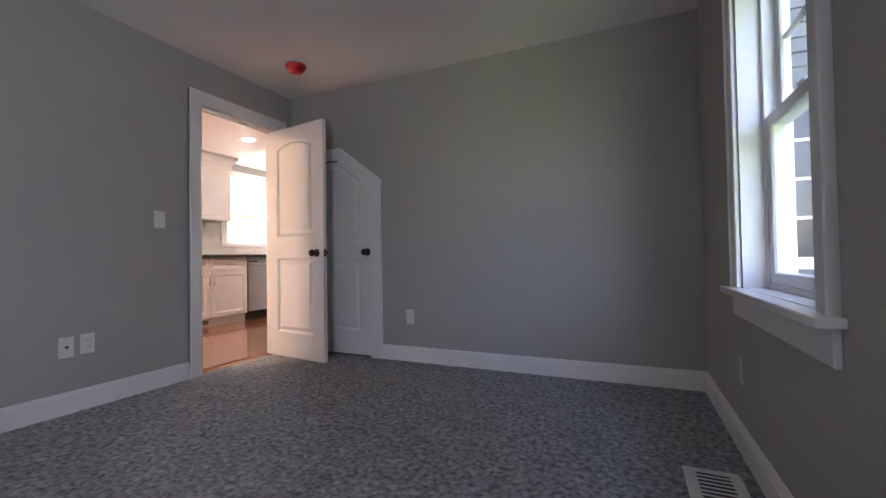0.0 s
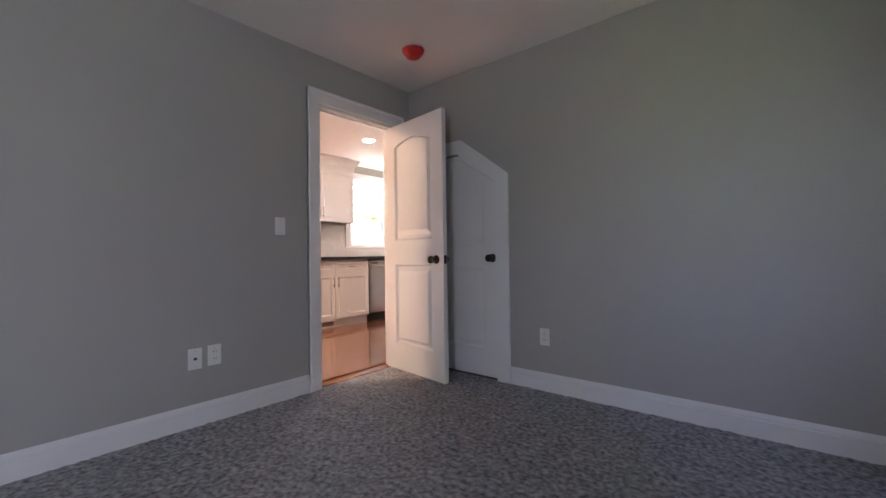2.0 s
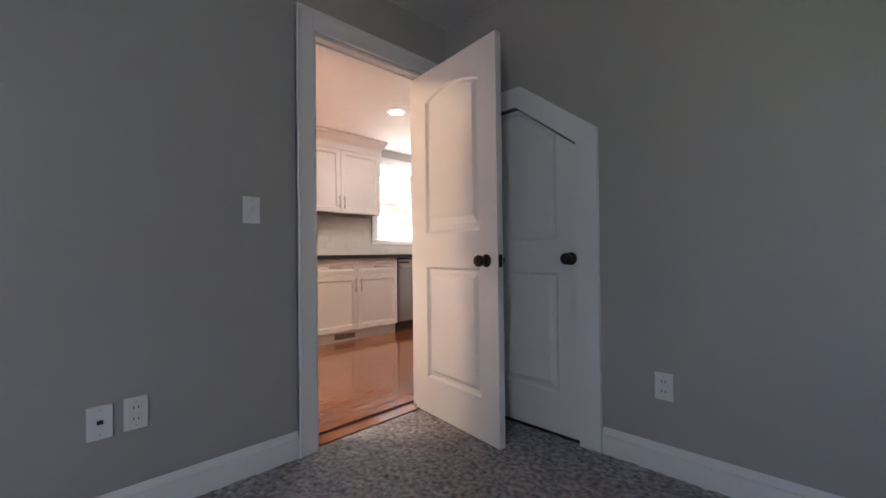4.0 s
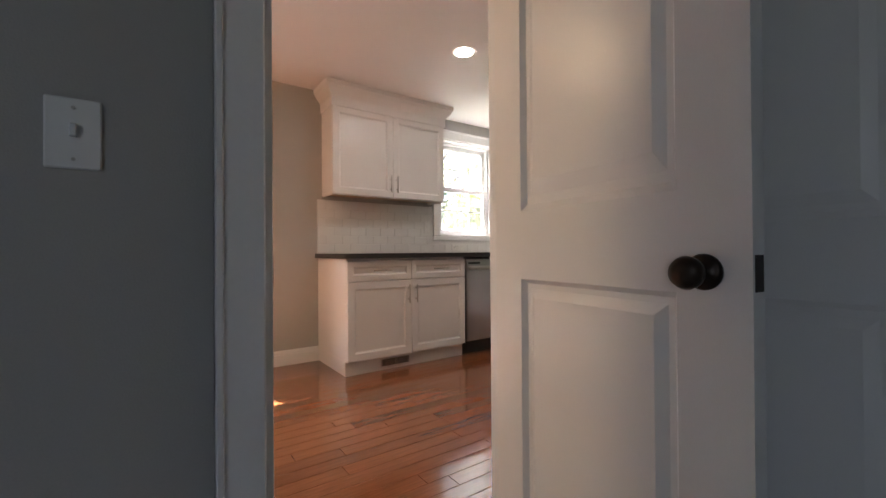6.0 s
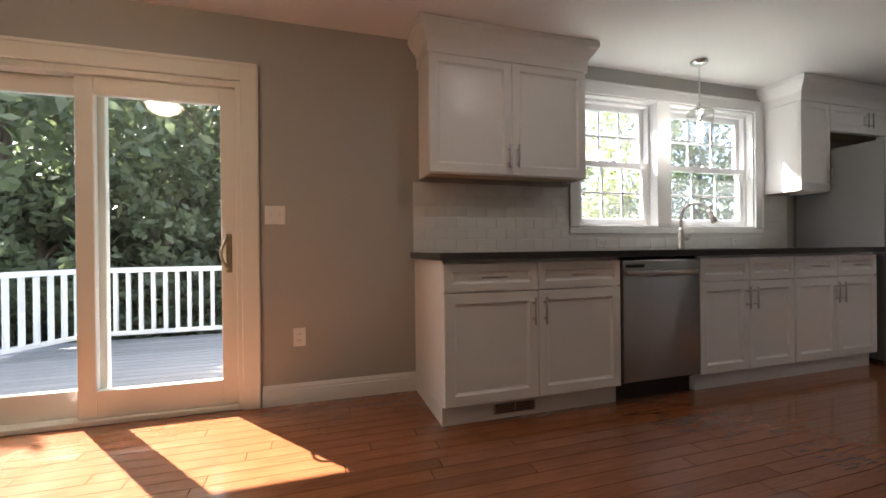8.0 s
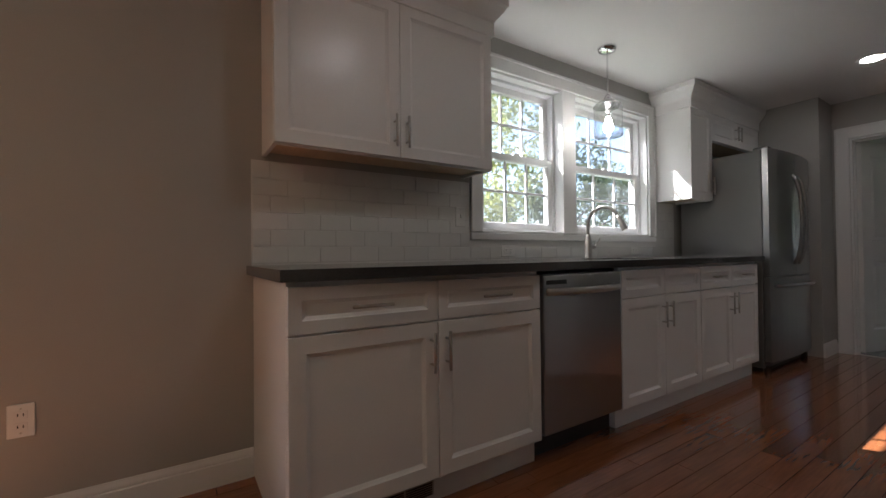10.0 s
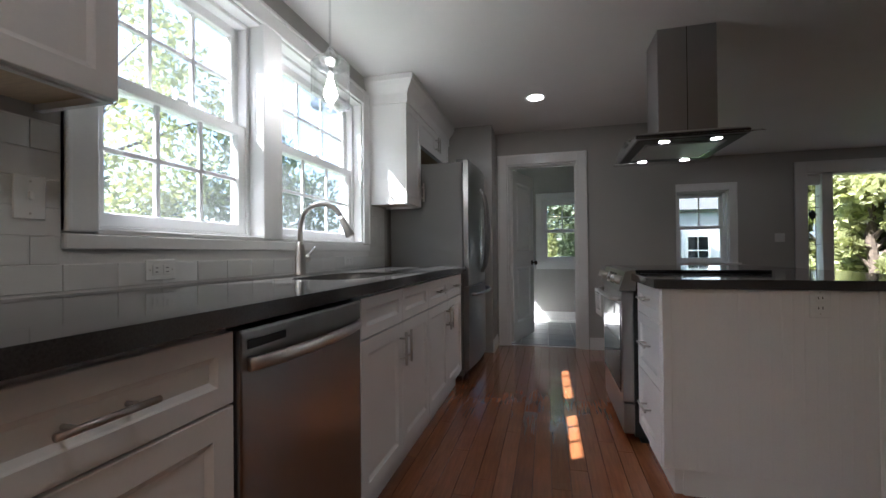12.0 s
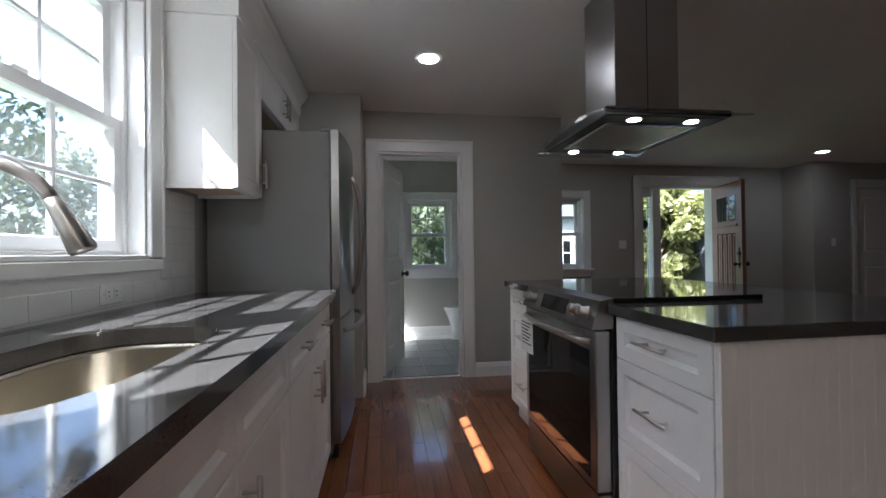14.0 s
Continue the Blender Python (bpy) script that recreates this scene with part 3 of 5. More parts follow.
window("window_kitchen", pose(W, 0, 0, 0, 0, 90), [(4.464, 5.19), (5.33, 6.278)], WIN[0], WIN[1], 1.106, 2.14, 0.16, "white double hung twin window with grilles over the kitchen sink", w=0.092, stool=False, glass=M_HAZEGLASS)
window("window_bedroom", pose(BE, 0, 0, 0, 0, -90), [(-2.173, -1.417)], -2.185, -1.405, 0.70, 2.05, 0.16, "unseen double hung window added for fill light with stool and apron", w=0.085, setback=0.09, lowgrid=False, cols=2, rows=2)
# unseen rear window, added so the fill lamp has an opening
window("window_added_rear", pose(BE, 0, 0, 0, 0, -90), [(1.317, 2.083)], 1.305, 2.095, 0.70, 2.05, 0.16, "unseen double hung window added for fill light", w=0.085, setback=0.09, lowgrid=False, cols=1, rows=1)
window("window_bath", pose(0, N2, 0), [(-4.148, -3.562)], -4.16, -3.55, 0.885, 1.835, 0.16, "white double hung bathroom window", w=0.09, cols=2, rows=2, lowgrid=False)
window("window_living", pose(0, N2, 0), [(-2.288, -1.652)], -2.30, -1.64, 0.86, 1.87, 0.16, "white double hung living room window", w=0.10, cols=2, rows=2, lowgrid=False)


window("window_bath_west", pose(W, 0, 0, 0, 0, 90), [(8.712, 9.488)], 8.7, 9.5, 0.8, 1.95, 0.16, "white double hung bathroom side window", w=0.09, cols=1, rows=1, lowgrid=False)


def patio_door():
    f = thing("patio_door", pose(W, 0, 0, 0, 0, 90), "cream framed sliding glass patio door, shut", "patio door")
    x0, x1, z1 = PATIO[0], PATIO[1], 1.965
    case_boards(f, x0, x1, 0.0, z1, 0.098, material=M_PATIO)
    for a, b in ((x0, x0 + 0.03), (x1 - 0.03, x1)):
        part("jamb", box((a, 0, 0), (b, 0.16, z1), 0.003), M_PATIO, f)
    part("head_jamb", box((x0 + 0.03, 0, z1 - 0.04), (x1 - 0.03, 0.16, z1), 0.003), M_PATIO, f)
    part("sill_track", box((x0 + 0.03, 0, 0), (x1 - 0.03, 0.16, 0.03), 0.004), M_PATIO, f)
    mid = (x0 + x1) / 2
    for a, b, y, nm in ((mid - 0.06, x1 - 0.03, 0.03, "sliding_panel"), (x0 + 0.03, mid + 0.06, 0.085, "fixed_panel")):
        z0, zz = 0.03, z1 - 0.04
        st, br, tr = 0.088, 0.15, 0.10
        bm = box((a, y, z0), (a + st, y + 0.045, zz), 0.004)
        box((b - st, y, z0), (b, y + 0.045, zz), 0.004, bm=bm)
        box((a + st, y, z0), (b - st, y + 0.045, z0 + br), 0.004, bm=bm)
        box((a + st, y, zz - tr), (b - st, y + 0.045, zz), 0.004, bm=bm)
        s = part(nm, bm, M_PATIO, f)
        g = part("pane", box((a + st - 0.005, y + 0.02, z0 + br - 0.005), (b - st + 0.005, y + 0.026, zz - tr + 0.005)), M_GLASS, s)
        g.visible_shadow = False
        if nm == "sliding_panel":
            x = b - 0.045
            part("handle_plate", box((x - 0.016, y - 0.006, 0.82), (x + 0.016, y, 1.05), 0.004), M_BRASS, s, "satin brass handle plate")
            pts = [(x - 0.004 - 0.03 * math.sin(math.pi * i / 12), y - 0.01 - 0.045 * math.sin(math.pi * i / 12), 0.84 + 0.19 * i / 12) for i in range(13)]
            part("pull", tube(pts, 0.008), M_BRASS, s, "curved satin brass pull", True)
    return f


patio_door()


def front_entry():
    f = thing("entry_frame", pose(0, N2, 0), "white entry frame with two leaded sidelights", "door frame", kind="structure")
    case_boards(f, -0.73, 0.72, 0.0, 2.06, 0.14)
    for a, b in ((-0.73, -0.71), (-0.55, -0.43), (0.42, 0.54), (0.70, 0.72)):
        part("jamb", box((a, 0.0, 0), (b, 0.16, 2.06), 0.003), M_TRIM, f)
    part("head_jamb", box((-0.71, 0.0, 2.03), (0.70, 0.16, 2.06), 0.003), M_TRIM, f)
    for a, b in ((-0.71, -0.55), (0.54, 0.70)):
        bm = box((a, 0.05, 0.0), (b, 0.1, 0.25), 0.003)
        box((a, 0.05, 1.9), (b, 0.1, 2.03), 0.003, bm=bm)
        s = part("sidelight_panel", bm, M_TRIM, f)
        p = part("pane", box((a, 0.07, 0.25), (b, 0.076, 1.9)), M_GLASS, s)
        p.visible_shadow = False
        m = (a + b) / 2
        for z in (0.55, 1.1, 1.6, 1.75):
            part("lead_bar", box((a, 0.066, z - 0.004), (b, 0.07, z + 0.004)), M_SLOT, s)
        for dx in (-0.035, 0.035):
            part("lead_bar", box((m + dx - 0.003, 0.0655, 0.25), (m + dx + 0.003, 0.07, 1.9)), M_SLOT, s)
        part("lead_diamond", loft([[(m, y, 1.42), (m + 0.05, y, 1.5), (m, y, 1.58), (m - 0.05, y, 1.5)] for y in (0.065, 0.07)]), M_SLOT, s)
    part("sill", box((-0.73, 0.0, -0.005), (0.72, 0.2, 0.02), 0.003), M_THRESH, f)
    w, th = 0.84, 0.044
    d = thing("front_door", pose(0.41, N2 - 0.03, 0, 0, 0, 180 + 71), "reddish mahogany front door with small glazed light, standing open", "door")
    panels = [rect_panel(0.16 + i * 0.135, 0.16 + i * 0.135 + 0.11, 0.25, 1.33) for i in range(4)]
    part("leaf", moulded_leaf([(0, 0.02), (w, 0.02), (w, 2.02), (0, 2.02)], panels, th, 0.012), M_REDDOOR, d)
    for i in range(3):
        for s in (-1, 1):
            part("light", box((0.16 + i * 0.18, s * (th / 2) - 0.004, 1.5), (0.32 + i * 0.18, s * (th / 2) + 0.004, 1.84), 0.003), M_BLACKGLASS, d, "dark leaded door light")
    for s in (-1, 1):
        part("shelf", box((0.1, s * (th / 2 + 0.012) - 0.012, 1.42), (w - 0.1, s * (th / 2 + 0.012) + 0.012, 1.46), 0.004), M_REDDOOR, d)
    knob_pair(d, w - 0.07, 0.92, th)
    for s in (-1, 1):
        part("deadbolt", cyl((w - 0.07, s * th / 2, 1.06), (w - 0.07, s * (th / 2 + 0.02), 1.06), 0.03, 16), M_BRONZE, d, "dark bronze deadbolt")
        part("handle_plate", box((w - 0.09, s * (th / 2 + 0.004) - 0.004, 0.86), (w - 0.05, s * (th / 2 + 0.004) + 0.004, 1.14), 0.004), M_BRONZE, d, "dark bronze escutcheon")


front_entry()

# ---- kitchen cabinets ----
CAB_F = 0.64        # carcass depth; fronts add 0.02
CTOP = 0.928        # wall run
ITOP = 0.915        # island


def base_cabinet(m, w, label, drawers, doors, group="", left_side=False, false_fronts=False, stack=None, top=0.8885):
    c = thing("base_cabinet", m, label, "cabinet", group)
    bm = box((0, -CAB_F, 0.11), (w, -0.002, 0.62 if false_fronts else top), 0.001)
    if false_fronts:
        part("front_rail", box((0, -CAB_F, 0.6205), (w, -CAB_F + 0.02, top)), M_CAB, c)
    part("body", bm, M_CAB, c)
    part("toe_kick", box((0.0, -CAB_F + 0.03, 0.0), (w, -0.002, 0.1095)), M_CAB, c)
    yb, yf = -CAB_F - 0.0005, -CAB_F - 0.021
    if stack:
        z = 0.872
        for h in stack:
            d = part("drawer", shaker(0, w, z - h, z, yb, yf, 0.05), M_CAB, c)
            bar_pull(d, w / 2, yf, z - h / 2 + 0.01, 0.15, False)
            z -= h
        return c
    for i in range(drawers):
        a, b = w * i / drawers, w * (i + 1) / drawers
        d = part("false_front" if false_fronts else "drawer", shaker(a, b, 0.716, 0.872, yb, yf, 0.045), M_CAB, c)
        if not false_fronts:
            bar_pull(d, (a + b) / 2, yf, 0.797, 0.15 if b - a > 0.3 else 0.1, False)
    for i in range(doors):
        a, b = w * i / doors, w * (i + 1) / doors
        d = part("door", shaker(a, b, 0.113, 0.713, yb, yf), M_CAB, c)
        x = b - 0.035 if i % 2 == 0 else a + 0.035
        bar_pull(d, x, yf, 0.60, 0.15, True)
    return c


WP = lambda y: pose(W, y, 0, 0, 0, 90)
cab_a = base_cabinet(WP(3.152), 1.113, "white shaker base cabinet with two drawers over two doors", 2, 2, "base cabinets")
vent = thing("toe_kick_vent", pose(W + CAB_F - 0.03, 3.58, 0.055, 0, 0, 90), "grey metal toe kick vent grille", "vent")
part("grille_frame", box((-0.13, -0.005, -0.028), (0.13, 0, 0.028), 0.002), M_NICKEL, vent)
for i in range(2):
    for k in range(6):
        part("slat", box((-0.12 + i * 0.125, -0.0075, -0.022 + k * 0.0085), (-0.005 + i * 0.125, -0.005, -0.018 + k * 0.0085)), M_SLOT, vent)
base_cabinet(WP(4.887), 0.87, "white shaker sink base cabinet with false drawer fronts", 2, 2, "base cabinets", false_fronts=True)
base_cabinet(WP(5.759), 0.90, "white shaker base cabinet with two narrow drawers over doors", 2, 2, "base cabinets")


def dishwasher():
    d = thing("dishwasher", WP(4.27), "stainless steel dishwasher with curved bar handle", "dishwasher")
    w = 0.612
    part("body", box((0.004, -CAB_F + 0.03, 0.10), (w - 0.004, -0.01, 0.872)), M_BLACK, d)
    part("door", box((0.006, -CAB_F - 0.025, 0.125), (w - 0.006, -CAB_F + 0.029, 0.868), 0.008), M_STEEL, d)
    part("control_strip", box((0.03, -CAB_F - 0.0265, 0.822), (0.17, -CAB_F - 0.0245, 0.842), 0.001), M_BLACK, d, "dark display strip")
    pts = [(0.03 + (w - 0.06) * i / 16, -CAB_F - 0.03 - 0.035 * math.sin(math.pi * i / 16) ** 0.6, 0.79) for i in range(17)]
    bm = bmesh.new()
    loops = [[(x, y + a, z + b) for a, b in ((0, -0.018), (-0.010, -0.012), (-0.012, 0.006), (-0.004, 0.016), (0.006, 0.014), (0.008, -0.012))] for x, y, z in pts]
    part("handle", loft(loops, bm), M_NICKEL, d, "curved steel handle", True)
    part("kick_plate", box((0.004, -CAB_F + 0.06, 0.0), (w - 0.004, -CAB_F + 0.075, 0.1)), M_BLACK, d)


dishwasher()


def sink_outline(grow=0.0, n=40):
    cx, cy, a, b = 5.34, -5.015, 0.31 + grow, 0.175 + grow
    pts = []
    for i in range(n):
        t = 2 * math.pi * i / n
        e = 0.55
        pts.append((cy + b * math.copysign(abs(math.sin(t)) ** e, math.sin(t)), cx + a * math.copysign(abs(math.cos(t)) ** e, math.cos(t))))
    return pts


def countertop():
    bm = bmesh.new()
    outer = [(W, 3.125), (-4.705, 3.125), (-4.705, 6.70), (W, 6.70)]
    hole = sink_outline()
    z0, z1 = 0.889, CTOP
    rings = {}
    for z in (z0, z1):
        edges = []
        for key, pts in (("o", outer), ("h", hole)):
            vs = [bm.verts.new((x, y, z)) for x, y in pts]
            rings[key, z] = vs
            edges += [bm.edges.new((vs[i], vs[(i + 1) % len(vs)])) for i in range(len(vs))]
        bmesh.ops.triangle_fill(bm, use_beauty=True, edges=edges, normal=(0, 0, 1 if z == z1 else -1))
    for key in "oh":
        a, b = rings[key, z0], rings[key, z1]
        for i in range(len(a)):
            bm.faces.new((a[i], a[(i + 1) % len(a)], b[(i + 1) % len(a)], b[i]))
    c = thing("countertop", pose(0, 0, 0), "polished dark grey quartz countertop with sink cut-out", "countertop")
    part("slab", bm, M_QUARTZ, c)
    s = thing("kitchen_sink", pose(0, 0, 0), "brushed stainless undermount sink bowl", "sink")
    loops = []
    for g, z in ((0.018, 0.8885), (0.004, 0.8885), (0.002, 0.874), (-0.006, 0.74), (-0.03, 0.705), (-0.08, 0.695)):
        loops.append([(x, y, z) for x, y in sink_outline(g)])
    part("bowl", loft(loops, cap0=False), M_SINK, s, smooth=True)
    part("drain", lathe([(0.045, 0.0), (0.045, 0.003), (0.03, 0.001), (0.0, 0.001)], 20, pose(-5.05, 5.325, 0.696)), M_CHROME, s, "round steel drain", True)


countertop()


def faucet():
    f = thing("faucet", pose(-5.262, 5.30, CTOP), "satin nickel pull-down kitchen faucet with side lever", "faucet")
    part("body", lathe([(0.029, 0), (0.029, 0.006), (0.026, 0.012), (0.026, 0.09), (0.024, 0.115), (0.018, 0.15), (0.0135, 0.17)], 24), M_NICKEL, f, smooth=True)
    pts = [(0, 0, 0.15), (0, 0, 0.24)]
    R = 0.105
    for i in range(1, 15):
        t = math.pi * i / 16
        pts.append((R - R * math.cos(t), 0.0, 0.24 + R * math.sin(t) * 1.1))
    pts = [Vector(p) for p in pts]
    turn = Matrix.Rotation(radians(18), 4, "Z")
    pts = [turn @ p for p in pts]
    part("neck", tube(pts, 0.0125, 14), M_NICKEL, f, smooth=True)
    d = (pts[-1] - pts[-2]).normalized()
    q = pts[-1]
    part("spray_head", tube([q - d * 0.01, q + d * 0.01, q + d * 0.05, q + d * 0.095, q + d * 0.10], [0.0135, 0.0155, 0.019, 0.0235, 0.021], 18), M_NICKEL, f, "flared spray head", True)
    lv = part("lever_hub", cyl((0.0, 0.022, 0.085), (0.0, 0.065, 0.085), 0.018, 18), M_NICKEL, f, smooth=False)
    part("lever", tube([(0, 0.055, 0.09), (0.005, 0.085, 0.112), (0.012, 0.115, 0.14)], [0.009, 0.007, 0.006], 10), M_NICKEL, lv, smooth=True)


faucet()


def upper_cabinet(m, w, z0, z1, depth, doors, label, handle_low=True, crown_left=True, crown_right=True, handle="pair"):
    c = thing("wall_cabinet", m, label, "cabinet", "wall cabinets")
    part("body", box((0, -depth, z0 + 0.024), (w, -0.002, z1)), M_CAB, c)
    part("bottom_panel", box((0.019, -depth + 0.019, z0 + 0.018), (w - 0.019, -0.003, z0 + 0.0235)), M_BIRCH, c, "natural birch underside")
    for lo, hi in (((0, -depth), (0.018, -0.002)), ((w - 0.018, -depth), (w, -0.002)), ((0.0185, -depth), (w - 0.0185, -depth + 0.018))):
        part("bottom_rail", box((*lo, z0), (*hi, z0 + 0.0235)), M_CAB, c)
    for i in range(doors):
        a, b = w * i / doors, w * (i + 1) / doors
        d = part("door", shaker(a, b, z0 + 0.004, z1 - 0.03, -depth - 0.0005, -depth - 0.02), M_CAB, c)
        x = b - 0.032 if (i % 2 == 0 and doors > 1) or handle == "right" else a + 0.032
        L = min(0.15, (z1 - z0) * 0.5)
        bar_pull(d, x, -depth - 0.02, z0 + 0.05 + L / 2, L, True)
    prof = [(0.0, z1 - 0.04), (0.012, z1 - 0.04), (0.012, z1 + 0.03), (0.018, z1 + 0.045), (0.03, z1 + 0.06), (0.05, z1 + 0.085), (0.06, z1 + 0.105), (0.07, z1 + 0.115), (0.07, CK - 0.003), (0.0, CK - 0.003)]
    loops = []
    for o, z in prof:
        l, r = (o if crown_left else 0), (o if crown_right else 0)
        f = depth + 0.02 + o if o else depth
        loops.append([(-l, -0.002, z), (-l, -f, z), (w + r, -f, z), (w + r, -0.002, z)])
    part("crown", loft(loops, cap0=False, cap1=False), M_CAB, c, "stepped crown moulding")
    return c


upper_cabinet(WP(3.19), 1.128, 1.422, 2.20, 0.252, 2, "white shaker wall cabinet with two doors and crown moulding")
upper_cabinet(WP(6.40), 0.362, 1.405, 2.20, 0.29, 1, "narrow white shaker wall cabinet with crown moulding", handle="right", crown_right=False)
upper_cabinet(WP(6.764), 0.97, 1.93, 2.20, 0.29, 2, "short white wall cabinet above the fridge", crown_left=False, crown_right=False)


def fridge():
    y0, w = 6.775, 0.91
    f = thing("refrigerator", WP(y0), "stainless french door refrigerator with grey sides and bottom freezer", "refrigerator")
    part("cabinet_body", box((0, -0.655, 0.03), (w, -0.03, 1.775), 0.008), M_STEELSIDE, f)

    def bowed(x0, x1, z0, z1, name):
        n = 10
        loops = []
        for z in (z0, z1):
            lp = [(x0, -0.66, z)]
            for i in range(n + 1):
                x = x0 + (x1 - x0) * i / n
                u = (x / w) * 2 - 1
                lp.append((x, -0.70 - 0.035 * (1 - u * u), z))
            lp.append((x1, -0.66, z))
            loops.append(lp)
        return part(name, loft(loops), M_STEEL, f)
    for a, b, hx in ((0.003, w / 2 - 0.003, w / 2 - 0.05), (w / 2 + 0.003, w - 0.003, w / 2 + 0.05)):
        d = bowed(a, b, 0.765, 1.785, "door")
        pts = [(hx, -0.735 - 0.06 * math.sin(math.pi * i / 14) ** 0.5, 0.86 + 0.74 * i / 14) for i in range(15)]
        part("handle", tube(pts, 0.014, 12), M_STEEL, d, "long curved steel handle", True)
    d = bowed(0.003, w - 0.003, 0.09, 0.755, "freezer_drawer")
    pts = [(0.06 + (w - 0.12) * i / 14, -0.72 - 0.075 * math.sin(math.pi * i / 14) ** 0.5, 0.69) for i in range(15)]
    part("handle", tube(pts, 0.014, 12), M_STEEL, d, "curved steel drawer handle", True)
    part("hinge_cap", box((0.01, -0.70, 1.775), (0.09, -0.60, 1.80), 0.008), M_STEELSIDE, f)
    part("base_grille", box((0.01, -0.64, 0.0), (w - 0.01, -0.1, 0.085)), M_BLACK, f)
    for x in (0.05, w - 0.05):
        part("foot", cyl((x, -0.66, 0), (x, -0.66, 0.05), 0.025, 12), M_BLACK, f)


fridge()


# ---- island, range and hood ----
IX = -3.613 + 0.021     # carcass front
ip = lambda y1: pose(IX + CAB_F, y1, 0, 0, 0, -90)
base_cabinet(ip(5.915), 0.45, "white three drawer island cabinet", 0, 0, "island cabinets", stack=(0.155, 0.29, 0.314), top=0.8755)
base_cabinet(ip(7.20), 0.515, "white three drawer island cabinet beside the range", 0, 0, "island cabinets", stack=(0.155, 0.29, 0.314), top=0.8755)
pn = thing("island_back_panel", pose(-3.592, 5.465, 0), "white beadboard end and back panelling of the island", "panel")
bm = box((0.0, -0.018, 0.11), (0.745, -0.0005, 0.875), 0.002)
part("end_panel", bm, M_CAB, pn)
for i in range(18):
    part("bead", box((0.035 + i * 0.0385, -0.0195, 0.115), (0.069 + i * 0.0385, -0.018, 0.872), 0.001), M_CAB, pn)
part("corner_post", box((0.735, -0.026, 0.0), (0.765, 1.735, 0.875), 0.003), M_CAB, pn)
part("front_post", box((-0.018, -0.022, 0.11), (0.02, -0.0, 0.875), 0.003), M_CAB, pn)
part("toe_board", box((0.06, -0.012, 0.0), (0.735, -0.001, 0.1095), 0.002), M_CAB, pn)
part("back_panel", box((0.662, -0.0004, 0.0), (0.7345, 1.735, 0.875)), M_CAB, pn)
ct = thing("island_countertop", pose(0, 0, 0), "polished dark grey quartz island countertop", "countertop")
part("slab", box((-3.642, 5.425, 0.876), (-2.48, 5.917, ITOP), 0.003), M_QUARTZ, ct)
part("slab", box((-3.642, 6.683, 0.876), (-2.48, 7.24, ITOP), 0.003), M_QUARTZ, ct)
part("slab", box((-2.985, 5.917, 0.876), (-2.48, 6.683, ITOP - 0.0005), 0.001), M_QUARTZ, ct)
plate(pose(-3.045, 5.4455, 0.825), "outlet", "white outlet on the end of the island", "outlet")


def kitchen_range():
    w = 0.758
    r = thing("range", pose(-3.0, 6.679, 0, 0, 0, -90), "slide-in stainless electric range with black glass cooktop", "range")
    D = 0.66
    part("body", box((0.002, -D + 0.03, 0.03), (w - 0.002, -0.0, 0.905)), M_BLACK, r)
    part("cooktop", box((-0.006, -D + 0.04, 0.916), (w + 0.006, 0.012, 0.934), 0.003), M_BLACKGLASS, r, "black glass cooktop")
    # sloped control panel
    pan = part("control_panel", loft([[(x, -D + 0.045, 0.936), (x, -D - 0.01, 0.925), (x, -D - 0.045, 0.82), (x, -D + 0.04, 0.82)] for x in (0.0, w)]), M_STEEL, r)
    nrm = Vector((0, -0.95, 0.31))
    for x in (0.07, 0.15, w - 0.15, w - 0.07):
        c = Vector((x, -D - 0.028, 0.873))
        m = Matrix.Translation(c) @ nrm.to_track_quat("Z", "Y").to_matrix().to_4x4()
        part("control_knob", lathe([(0.027, 0), (0.026, 0.008), (0.021, 0.012), (0.02, 0.034), (0.016, 0.038), (0, 0.038)], 20, m), M_NICKEL, pan, "steel control knob", True)
    part("display", loft([[(x, -D - 0.017, 0.905), (x, -D - 0.038, 0.842), (x, -D - 0.034, 0.842), (x, -D - 0.012, 0.905)] for x in (0.24, w - 0.24)]), M_BLACKGLASS, pan)
    d = part("oven_door", box((0.004, -D - 0.03, 0.215), (w - 0.004, -D + 0.029, 0.812), 0.006), M_STEEL, r)
    part("oven_window", box((0.05, -D - 0.0335, 0.25), (w - 0.05, -D - 0.029, 0.735), 0.002), M_BLACKGLASS, d, "black glass oven window")
    pts = [(0.03 + (w - 0.06) * i / 12, -D - 0.035 - 0.05 * math.sin(math.pi * i / 12) ** 0.4, 0.772) for i in range(13)]
    part("handle", tube(pts, 0.013, 12), M_NICKEL, d, "steel bar handle", True)
    part("warming_drawer", box((0.004, -D - 0.025, 0.045), (w - 0.004, -D + 0.029, 0.205), 0.006), M_STEEL, r)
    part("plinth", box((0.01, -D + 0.06, 0.0), (w - 0.01, -0.02, 0.03)), M_BLACK, r)
    t = thing("paper_tag", pose(-3.0 - D - 0.088, 6.50, 0.72, 4, 6, -78), "printed white paper tag hanging from the oven handle", "tag")
    part("sheet", box((-0.055, -0.001, -0.12), (0.055, 0.001, 0.06)), M_PAPER, t)
    for k in range(7):
        part("print_line", box((-0.045, -0.0016, 0.03 - k * 0.018), (0.04 - 0.012 * (k % 3), -0.001, 0.036 - k * 0.018)), M_SLOT, t)


kitchen_range()


